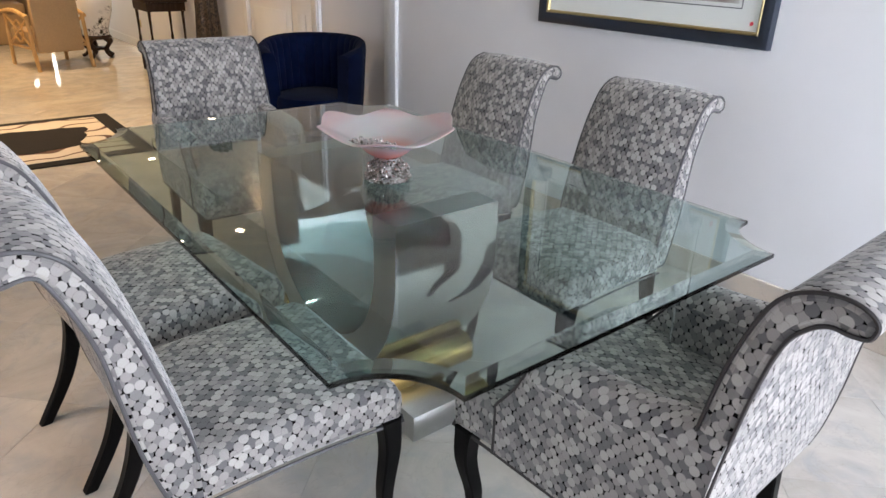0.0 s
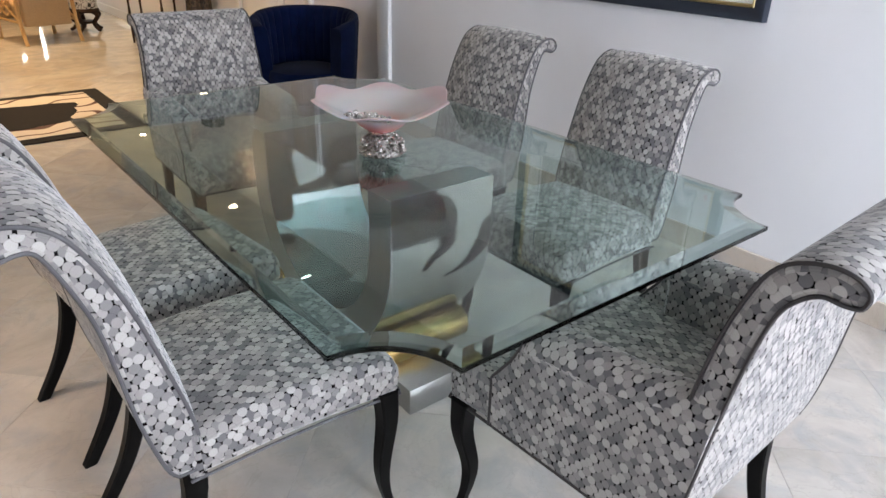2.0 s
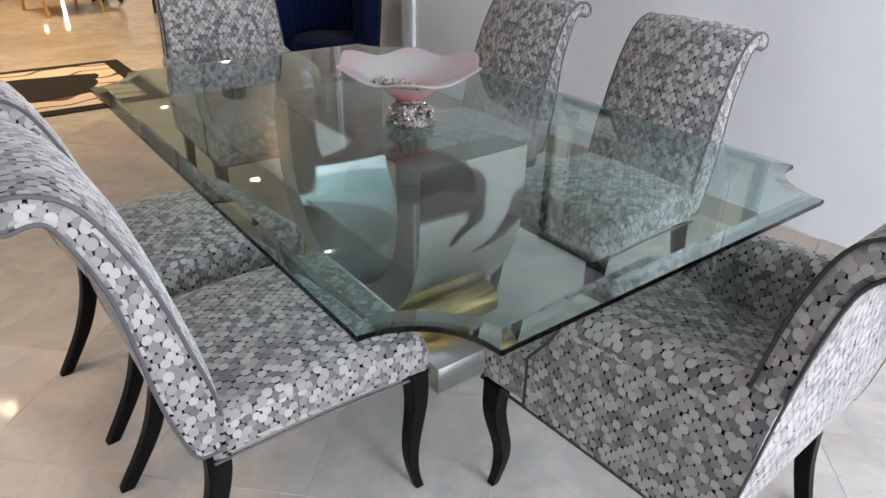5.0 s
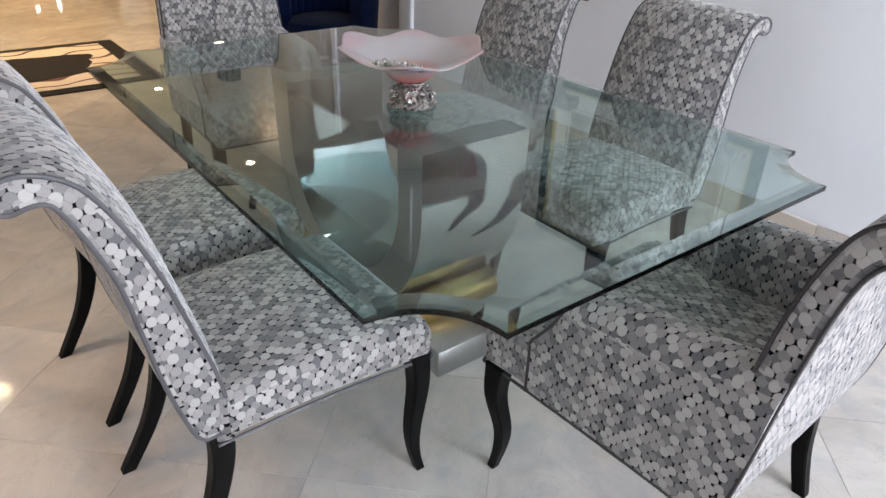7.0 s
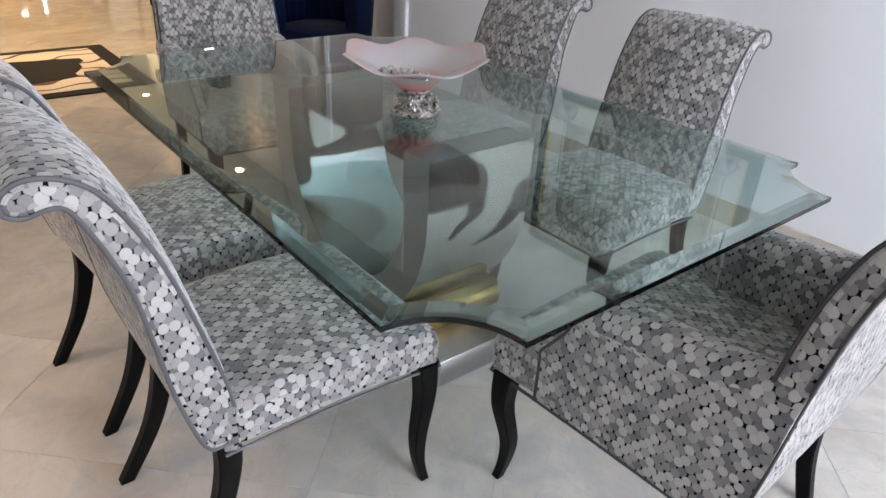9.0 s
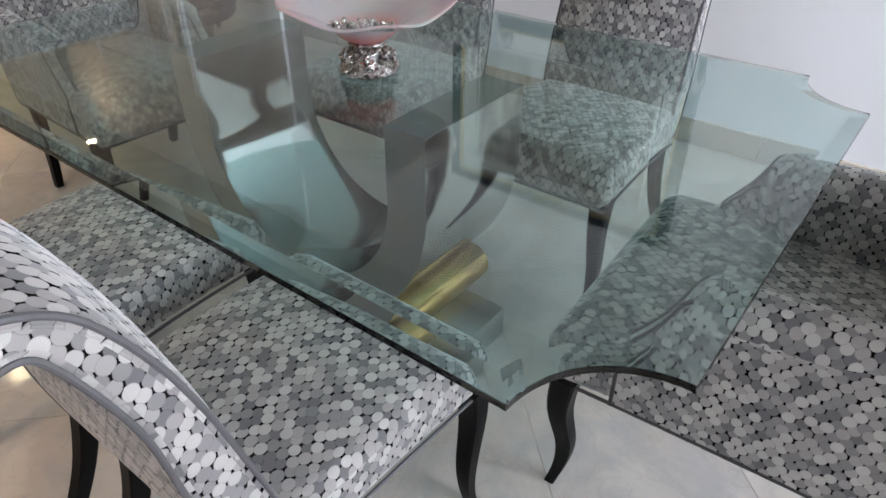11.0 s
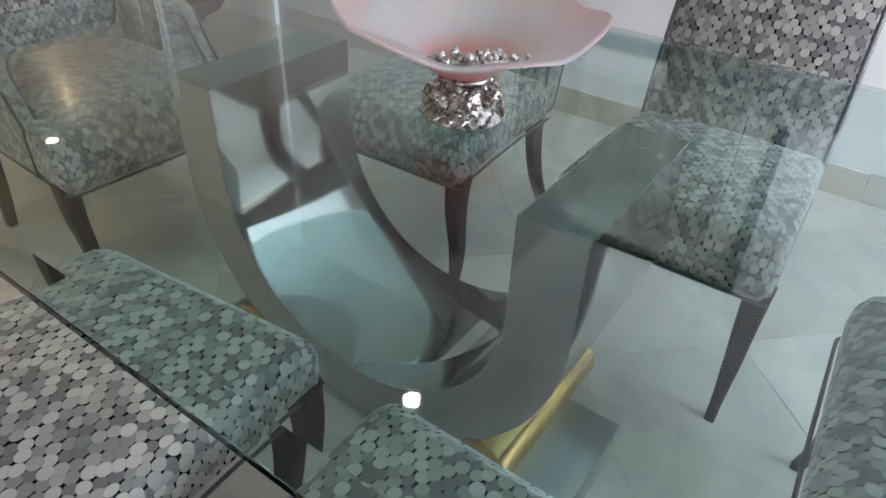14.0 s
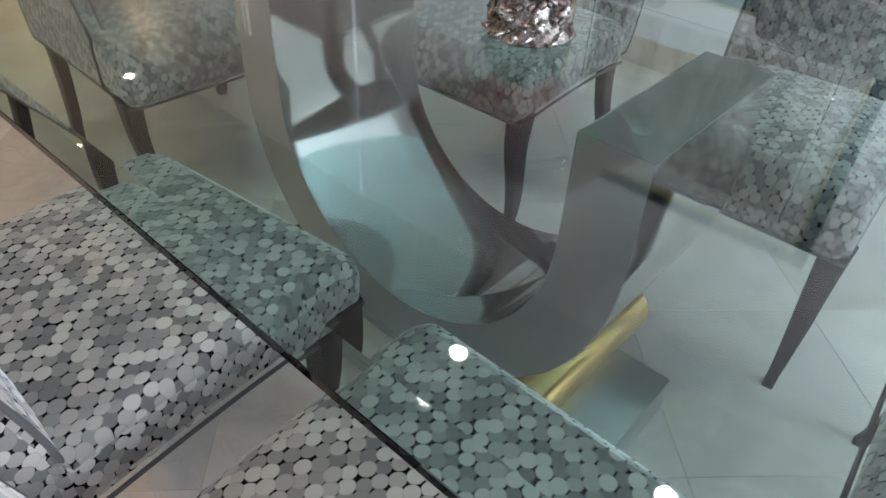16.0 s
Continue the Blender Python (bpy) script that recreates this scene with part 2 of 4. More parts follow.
def box(bm, x0, x1, y0, y1, z0, z1, bevel=0.0, seg=2):
    made = bmesh.ops.create_cube(bm, size=1.0, matrix=Matrix.LocRotScale(((x0 + x1) / 2, (y0 + y1) / 2, (z0 + z1) / 2), None, (x1 - x0, y1 - y0, z1 - z0)))
    if bevel:
        edges = {e for v in made["verts"] for e in v.link_edges}
        bmesh.ops.bevel(bm, geom=list(edges), offset=bevel, segments=seg, affect="EDGES", profile=0.5)
    return bm


def boxed(name, dims, material, parent, label="", bevel=0.004, seg=2):
    return part(name, box(bmesh.new(), *dims, bevel, seg), material, parent, label)


def smooth_path(pts, n=6, closed=False):
    """Catmull-Rom through the points."""
    pts = [Vector(p) for p in pts]
    out, m = [], len(pts)
    for i in range(m if closed else m - 1):
        p = [pts[(i + k) % m] if closed else pts[min(max(i + k, 0), m - 1)] for k in (-1, 0, 1, 2)]
        for s in range(n):
            t = s / n
            out.append(0.5 * (2 * p[1] + (p[2] - p[0]) * t + (2 * p[0] - 5 * p[1] + 4 * p[2] - p[3]) * t * t + (3 * p[1] - p[0] - 3 * p[2] + p[3]) * t ** 3))
    if not closed:
        out.append(pts[-1])
    return out


def tube(bm, pts, r, n=8, closed=False):
    """A round cord along 3D points; r may be a list."""
    pts = [Vector(p) for p in pts]
    rings, m = [], len(pts)
    u = None
    for i, p in enumerate(pts):
        a = pts[(i - 1) % m] if closed or i else p
        b = pts[(i + 1) % m] if closed or i < m - 1 else p
        d = (b - a).normalized()
        if u is None:
            u = d.cross(Vector((0.13, 0.21, 0.97)))
            u = u if u.length > 0.1 else d.cross(Vector((1, 0, 0)))
        u = u - d * u.dot(d)
        u.normalize()
        w = d.cross(u)
        rr = r[i] if isinstance(r, (list, tuple)) else r
        rings.append([bm.verts.new(p + rr * (math.cos(2 * math.pi * k / n) * u + math.sin(2 * math.pi * k / n) * w)) for k in range(n)])
    for i in range(m if closed else m - 1):
        a, b = rings[i], rings[(i + 1) % m]
        for k in range(n):
            bm.faces.new((a[k], a[(k + 1) % n], b[(k + 1) % n], b[k]))
    if not closed:
        bm.faces.new(rings[0])
        bm.faces.new(rings[-1])
    return bm


def taper(bm, path, sizes, chamfer=0.2):
    """A square leg with chamfered corners, level sections along the path."""
    rings = []
    for p, s in zip(path, sizes):
        sx, sy = (s if isinstance(s, tuple) else (s, s))
        c = chamfer
        oct_ = [(1, 1 - c), (1 - c, 1), (c - 1, 1), (-1, 1 - c), (-1, c - 1), (c - 1, -1), (1 - c, -1), (1, c - 1)]
        rings.append([bm.verts.new(Vector(p) + Vector((a * sx / 2, b * sy / 2, 0))) for a, b in oct_])
    for a, b in zip(rings, rings[1:]):
        for k in range(8):
            bm.faces.new((a[k], a[(k + 1) % 8], b[(k + 1) % 8], b[k]))
    bm.faces.new(rings[0])
    bm.faces.new(rings[-1])
    return bm


def lathe(bm, profile, n=32, centre=(0, 0, 0), wave=None):
    """profile: (radius, height) from bottom to top, open at both ends unless the radius is 0."""
    cx, cy, cz = centre
    rings = []
    for r, z in profile:
        ring = []
        for k in range(n):
            a = 2 * math.pi * k / n
            rr, zz = wave(r, z, a) if wave else (r, z)
            ring.append(bm.verts.new((cx + rr * math.cos(a), cy + rr * math.sin(a), cz + zz)))
        rings.append(ring)
    for a, b in zip(rings, rings[1:]):
        for k in range(n):
            bm.faces.new((a[k], a[(k + 1) % n], b[(k + 1) % n], b[k]))
    if profile[0][0] > 0:
        bm.faces.new(rings[0])
    if profile[-1][0] > 0:
        bm.faces.new(rings[-1])
    bmesh.ops.remove_doubles(bm, verts=bm.verts, dist=1e-6)
    return bm


def upholstered(profile, half, y0=0.0, r=0.02, crown=None, steps=4, rows=6, u0=0.0, pad=None):
    """A padded body: a closed side outline (x, z), counter-clockwise seen from -y, drawn out across y to +-half(x, z) with rounded rims.
    UVs in metres: across and along the outline on the band, x and z on the flanks."""
    bm = bmesh.new()
    uvl = bm.loops.layers.uv.new("UVMap")
    P = [Vector((p[0], p[1])) for p in profile]
    n = len(P)
    N = []
    for i in range(n):
        d = (P[(i + 1) % n] - P[i - 1])
        N.append(Vector((d.y, -d.x)).normalized())
    area = sum(P[i].x * P[(i + 1) % n].y - P[(i + 1) % n].x * P[i].y for i in range(n))
    if area < 0:
        N = [-v for v in N]
    arc = [0.0]
    for i in range(n):
        arc.append(arc[-1] + (P[(i + 1) % n] - P[i]).length)
    cols = []
    for k in range(steps + 1):
        a = math.pi / 2 * k / steps
        cols.append(("rim", -1, r - r * math.sin(a), a))
    for k in range(1, rows):
        cols.append(("mid", -1 + 2 * k / rows, 0, 0))
    for k in range(steps, -1, -1):
        a = math.pi / 2 * k / steps
        cols.append(("rim", 1, r - r * math.sin(a), a))
    grid = []
    for kind, s, back, a in cols:
        line = []
        round_rim = s * r * (math.pi / 2 - 1) * math.cos(a) if kind == "rim" else 0.0
        for i in range(n):
            hw = half(P[i].x, P[i].y) if callable(half) else half
            if kind == "rim":
                inset = r * (1 - math.sin(a))
                y = s * (hw - r * (1 - math.cos(a)))
            else:
                inset, y = 0.0, s * (hw - r)
            q = P[i] - N[i] * inset
            if pad:
                q = q + N[i] * pad(N[i], y / hw)
            z = q.y
            if crown:
                z += crown(q.x, q.y, y / hw)
            line.append((bm.verts.new((q.x, y0 + y, z)), y + round_rim))
        grid.append(line)
    for c in range(len(grid) - 1):
        for i in range(n):
            j = (i + 1) % n
            f = bm.faces.new((grid[c][i][0], grid[c][j][0], grid[c + 1][j][0], grid[c + 1][i][0]))
            for loop, (y, s) in zip(f.loops, ((grid[c][i][1], arc[i]), (grid[c][j][1], arc[i + 1]), (grid[c + 1][j][1], arc[i + 1]), (grid[c + 1][i][1], arc[i]))):
                loop[uvl].uv = (y + u0 + 3, s + 5)
    for line, flip in ((grid[0], 1), (grid[-1], -1)):
        f = bm.faces.new([v for v, _ in line])
        for loop in f.loops:
            loop[uvl].uv = (loop.vert.co.x + 9 * flip + 20, loop.vert.co.z + 1.3)
    return bm


# ---- the room ----
def wall(name, label, dims, openings, material, along):
    """A thick wall with rectangular openings (from, to, sill, head) along x or y."""
    x0, x1, y0, y1, z0, z1 = dims
    bm = bmesh.new()
    lo, hi = (x0, x1) if along == "x" else (y0, y1)
    cuts = sorted(openings)
    spans, at = [], lo
    for a, b, sill, headz in cuts:
        spans.append((at, a, z0, z1))
        if sill > z0:
            spans.append((a, b, z0, sill))
        spans.append((a, b, headz, z1))
        at = b
    spans.append((at, hi, z0, z1))
    for a, b, c, d in spans:
        if along == "x":
            box(bm, a, b, y0, y1, c, d)
        else:
            box(bm, x0, x1, a, b, c, d)
    ob = part(name, bm, material, None, smooth=False)
    return tagged(ob, label, "wall", kind="structure")


wall("wall_east", "smooth white painted dining room wall", (EAST, EAST + 0.15, SOUTH - 0.15, NORTH + 0.15, 0, CEIL), [], WALL, "y")
# the opening in the west wall is made for the added fill lamp
wall("wall_west", "unseen wall darkened to cut bounce, with a wide window", (WEST - 0.15, WEST, SOUTH - 0.15, NORTH + 0.15, 0, CEIL), [(-1.4, 1.4, 0.3, 2.6)], SHADE_WALL, "y")
wall("wall_south", "unseen wall darkened to cut bounce, with a wide window", (WEST, EAST, SOUTH - 0.15, SOUTH, 0, CEIL), [(-0.15, 2.3, 0.25, 2.65)], SHADE_WALL, "x")
wall("wall_north", "cream painted living room wall with a low window", (WEST, EAST, NORTH, NORTH + 0.15, 0, CEIL), [(0.80, 1.75, 0.45, 0.97)], WARM_WALL, "x")

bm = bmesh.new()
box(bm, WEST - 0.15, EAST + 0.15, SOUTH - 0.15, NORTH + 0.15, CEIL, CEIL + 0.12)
tagged(part("ceiling", bm, CEILING, None, smooth=False), "flat ceiling, greyed to dim bounce and reflections", "ceiling", kind="structure")


def window(name, label, along, a, b, sill, headz, at, panes):
    root = thing(name, label, "window", kind="structure")
    def place(bm, u0, u1, v0, v1, w0, w1):
        if along == "x":
            box(bm, u0, u1, at + v0, at + v1, w0, w1, 0.004, 1)
        else:
            box(bm, at + v0, at + v1, u0, u1, w0, w1, 0.004, 1)
        return bm
    bm = bmesh.new()
    t = 0.06
    for u0, u1, w0, w1 in ((a, a + t, sill, headz), (b - t, b, sill, headz), (a + t, b - t, sill, sill + t), (a + t, b - t, headz - t, headz)):
        place(bm, u0, u1, 0.05, 0.11, w0, w1)
    for k in range(1, panes):
        u = a + (b - a) * k / panes
        place(bm, u - 0.025, u + 0.025, 0.055, 0.105, sill + t, headz - t)
    part("window_frame", bm, TRIM, root)
    for k in range(panes):
        u0, u1 = a + (b - a) * k / panes, a + (b - a) * (k + 1) / panes
        ob = part("pane", place(bmesh.new(), u0 + 0.03, u1 - 0.03, 0.076, 0.084, sill + t, headz - t), CLEAR, root)
        ob.visible_shadow = False


window("window_1", "wide white framed window over the garden", "x", -0.15, 2.3, 0.25, 2.65, SOUTH - 0.15, 2)
# unseen window, added round the west fill lamp
window("window_2", "added white framed window for the west fill light", "y", -1.4, 1.4, 0.3, 2.6, WEST - 0.15, 2)
window("window_3", "bright low white framed living room window", "x", 0.80, 1.75, 0.45, 0.97, NORTH, 2)

bm = bmesh.new()
box(bm, -600, 600, -600, 600, -0.6, -0.3)
tagged(part("ground", bm, make_plain("lawn", (0.07, 0.11, 0.04), 0.9, vary=0.4, scale=2), None, smooth=False), "green lawn outside the windows", "ground", kind="structure")

# marble skirting in lengths with fine joints along the east wall
skirting = thing("baseboard", "polished beige marble skirting along the white wall", "baseboard", kind="structure")
edges = [SOUTH, -2.6, -1.75, -0.9, -0.05, 0.43, 1.28, 2.12, 2.95, 3.43]
for a, b in zip(edges, edges[1:]):
    boxed("skirting_piece", (EAST - 0.014, EAST - 0.001, a + 0.001, b - 0.001, 0.001, 0.115), BASE_MARBLE, skirting, bevel=0.003, seg=1)
for a, b in ((3.60, 4.55), (6.10, 7.4), (7.402, 9.2), (9.202, NORTH)):
    boxed("skirting_piece", (EAST - 0.016, EAST - 0.001, a, b, 0.001, 0.12), TRIM, skirting, "white painted skirting piece", bevel=0.003, seg=1)

# white casing on the east wall, and the panelled door beyond it
trim = thing("trim", "tall white painted flat casing on the wall", "trim", kind="structure")
boxed("casing", (EAST - 0.03, EAST - 0.001, 3.44, 3.585, 0.001, CEIL - 0.002), TRIM, trim, bevel=0.004)


def hall_door():
    root = thing("door_1", "closed white painted door with moulded casing", "door", kind="structure")
    for y0, y1 in ((4.56, 4.68), (5.98, 6.10)):
        boxed("casing", (EAST - 0.03, EAST - 0.001, y0, y1, 0.001, 2.22), TRIM, root, bevel=0.006)
        boxed("casing", (EAST - 0.042, EAST - 0.031, y0 + 0.02, y0 + 0.045, 0.001, 2.2), TRIM, root, bevel=0.003)
    boxed("casing", (EAST - 0.03, EAST - 0.001, 4.681, 5.979, 2.1, 2.22), TRIM, root, bevel=0.006)
    for y0, y1 in ((4.70, 5.06), (5.075, 5.96)):
        leaf = boxed("door_leaf", (EAST - 0.022, EAST - 0.002, y0, y1, 0.012, 2.095), TRIM, root, bevel=0.003)
        for z0, z1 in ((0.2, 0.9), (1.05, 1.95)):
            boxed("panel", (EAST - 0.03, EAST - 0.0225, y0 + 0.1, y1 - 0.1, z0, z1), TRIM, leaf, bevel=0.006)
    # black strip put in the gap between the leaves as its shade
    boxed("shadow_gap", (EAST - 0.012, EAST - 0.004, 5.0605, 5.0745, 0.012, 2.095), BLACK, root, bevel=0.0)


hall_door()


# ---- upholstered chairs ----
# side outlines of the two scrolled backs, up the front, round the scroll and down the rear
SIDE_BACK = [(-0.162, 0.395), (-0.170, 0.52), (-0.205, 0.667), (-0.235, 0.778), (-0.269, 0.872), (-0.315, 0.958), (-0.357, 0.994), (-0.402, 1.007), (-0.434, 1.000), (-0.452, 0.980), (-0.449, 0.957),
             (-0.424, 0.946), (-0.395, 0.952), (-0.375, 0.950), (-0.360, 0.930), (-0.334, 0.869), (-0.308, 0.787), (-0.291, 0.674), (-0.274, 0.556), (-0.243, 0.430), (-0.222, 0.395)]
ARM_BACK = [(-0.240, 0.352), (-0.250, 0.50), (-0.262, 0.65), (-0.275, 0.76), (-0.293, 0.86), (-0.322, 0.952), (-0.350, 0.998), (-0.386, 1.020), (-0.425, 1.028), (-0.459, 1.022), (-0.480, 1.003), (-0.474, 0.977),
            (-0.448, 0.971), (-0.419, 0.972), (-0.391, 0.952), (-0.369, 0.916), (-0.350, 0.839), (-0.335, 0.736), (-0.325, 0.649), (-0.315, 0.541), (-0.298, 0.42), (-0.280, 0.352)]


REAR_LINE = [(0.350, -0.280), (0.42, -0.298), (0.541, -0.315), (0.649, -0.325), (0.736, -0.335)]


def back_outline(shape, tall=1.0):
    pts = [(x, z if z < 0.6 else 0.6 + (z - 0.6) * tall, 0) for x, z in shape]
    return [(p.x, p.y) for p in smooth_path(pts, 4)]


def front_leg(parent, x, y, top, y_top=None):
    yt = y if y_top is None else y_top
    path = smooth_path([(x - 0.012, yt, top), (x - 0.006, yt, top - 0.10), (x - 0.022, y, top * 0.42), (x - 0.019, y, 0.08), (x, y, 0.0)], 4)
    n = len(path) - 1
    sizes = [0.056 - 0.032 * min(1.0, (k / n) * 1.12) ** 0.9 for k in range(n + 1)]
    part("leg", taper(bmesh.new(), path, sizes), EBONY, parent)


def rear_leg(parent, xt, xb, y, top):
    path = smooth_path([(xt, y, top), (xt - 0.006, y, top * 0.72), (xt + (xb - xt) * 0.38, y, top * 0.36), (xb, y, 0.0)], 5)
    n = len(path) - 1
    sizes = [(0.055 - 0.02 * k / n, 0.042 - 0.012 * k / n) for k in range(n + 1)]
    part("leg", taper(bmesh.new(), path, sizes), EBONY, parent)


def seat_body(half_front, half_rear, x_front, x_rear, z0, z1, arch):
    prof = []
    m = 14
    for k in range(m + 1):
        x = x_rear + (x_front - 0.012 - x_rear) * k / m
        prof.append((x, z0 + arch * math.sin(math.pi * k / m)))
    prof += [(x_front, z0 + 0.012), (x_front + 0.006, z0 + 0.05), (x_front + 0.004, z1 - 0.05), (x_front - 0.012, z1 - 0.018), (x_front - 0.045, z1)]
    for k in range(1, m):
        t = k / m
        prof.append((x_front - 0.045 + (x_rear - x_front + 0.045) * t, z1 + 0.012 * math.sin(math.pi * t)))
    prof.append((x_rear, z1))
    half = lambda x, z: half_rear + (half_front - half_rear) * (x - x_rear) / (x_front - x_rear)
    crown = lambda x, z, s: 0.016 * (1 - s * s) if z > z1 - 0.012 else 0.0
    return upholstered(prof, half, r=0.03, crown=crown, steps=5, rows=8), half


def loop_cord(bm, pts2, y, r=0.0045):
    tube(bm, [(x, y, z) for x, z in pts2], r, 6, closed=True)


def shrink(pts2, d):
    P = [Vector(p) for p in pts2]
    n = len(P)
    out = []
    for i in range(n):
        t = P[(i + 1) % n] - P[i - 1]
        nn = Vector((t.y, -t.x)).normalized()
        out.append(P[i] - nn * d)
    return [(p.x, p.y) for p in out]


def dining_chair(matrix):
    root = thing("dining_chair", "armless scroll-back dining chair in grey oval-patterned fabric", "chair", matrix, "dining chairs")
    bm, half = seat_body(0.258, 0.240, 0.325, -0.20, 0.371, 0.492, 0.010)
    part("seat", bm, FABRIC, root)
    prof = back_outline(SIDE_BACK)
    hw = lambda x, z: 0.236 - 0.010 * max(0.0, min(1.0, (z - 0.6) / 0.4))
    part("backrest", upholstered(prof, hw, r=0.014, steps=3, rows=8, u0=0.4, pad=lambda nn, s: 0.026 * max(0.0, 0.9 * nn.x + 0.43 * nn.y) * (1 - s * s)), FABRIC, root)
    for s in (-1, 1):
        edge = shrink(prof, 0.003)
        part("piping", tube(bmesh.new(), [(x, s * (hw(x, z) - 0.003), z) for x, z in edge], 0.0045, 8, closed=True), PIPING, root, "dark grey corded piping")
    bm = bmesh.new()
    rim = []
    for k in range(13):
        x = -0.20 + 0.522 * k / 12
        rim.append((x, half(x, 0) - 0.002, 0.374 + 0.010 * math.sin(math.pi * k / 12)))
    low = rim + [(0.327, 0.24, 0.378), (0.329, 0.0, 0.380), (0.327, -0.24, 0.378)] + [(x, -y, z) for x, y, z in rim[::-1]]
    tube(bm, low, 0.004, 6)
    part("seat_welt", bm, PIPING, root, "dark grey corded piping")
    for s in (-1, 1):
        front_leg(root, 0.30, s * 0.236, 0.39)
        rear_leg(root, -0.185, -0.324, s * 0.203, 0.41)
    return root


def back_rear(z):
    for (za, xa), (zb, xb) in zip(REAR_LINE, REAR_LINE[1:]):
        if z <= zb:
            return xa + (xb - xa) * (z - za) / (zb - za)
    return REAR_LINE[-1][1]


def arm_front(x):
    t = max(0.0, min(1.0, (x - 0.078) / 0.034))
    return t * t * (3 - 2 * t)


def padded_arm(crest, y0, w, low, r=0.046):
    """An arm drawn along its crest line: upright flanks and a rounded top."""
    bm = bmesh.new()
    uvl = bm.loops.layers.uv.new("UVMap")
    rows = []
    side, w_full, r_full = (1 if y0 > 0 else -1), w, r
    for p in crest:
        # a narrow flat strip at the front, a full roll behind it, drawn in where it meets the back
        b = arm_front(p.x)
        e = max(0.0, min(1.0, (-0.12 - p.x) / 0.14))
        w, r = w_full - 0.035 * b - 0.0135 * e, r_full - 0.039 * b - 0.012 * e
        f = w - 0.014 * (1 - b) * (1 - e)
        yc = y0 + side * 0.021 * b
        sec = [(-f, low), (-f, (low + p.z - r) / 2), (-f - 0.001, p.z - r - 0.022), (-w, p.z - r)]
        sec += [(-w + r - r * math.cos(math.pi / 2 * k / 5), p.z - r + r * math.sin(math.pi / 2 * k / 5)) for k in range(1, 6)]
        sec += [(w - r + r * math.sin(math.pi / 2 * k / 5), p.z - r + r * math.cos(math.pi / 2 * k / 5)) for k in range(0, 6)]
        sec += [(f + 0.001, p.z - r - 0.022), (f, (low + p.z - r) / 2), (f, low)]
        length, at = [0.0], sec[0]
        for q in sec[1:]:
            length.append(length[-1] + math.hypot(q[0] - at[0], q[1] - at[1]))
            at = q
        mid = length[len(length) // 2]
        line = []
        for (a, z), l in zip(sec, length):
            line.append((bm.verts.new((max(p.x, back_rear(z) + 0.004), yc + a, z)), l - mid))
        rows.append(line)
    run = [0.0]
    for a, b in zip(crest, crest[1:]):
        run.append(run[-1] + (a - b).length)
    last = len(rows[0]) - 1
    for i in range(len(rows) - 1):
        for k in range(last):
            four = ((rows[i][k], i), (rows[i][k + 1], i), (rows[i + 1][k + 1], i + 1), (rows[i + 1][k], i + 1))
            f = bm.faces.new([v[0] for v, _ in four])
            for loop, (v, j) in zip(f.loops, four):
                if k < 3 or k > last - 4:
                    loop[uvl].uv = (6 + 3 * y0 - v[0].co.x, v[0].co.z + (4 if k < 3 else 2))
                else:
                    loop[uvl].uv = (6 + 3 * y0 + run[j], v[1] + 8)
    for row in (rows[0], rows[-1]):
        f = bm.faces.new([v[0] for v in row])
        for loop in f.loops:
            loop[uvl].uv = (loop.vert.co.y + 3, loop.vert.co.z + 2)
    return bm


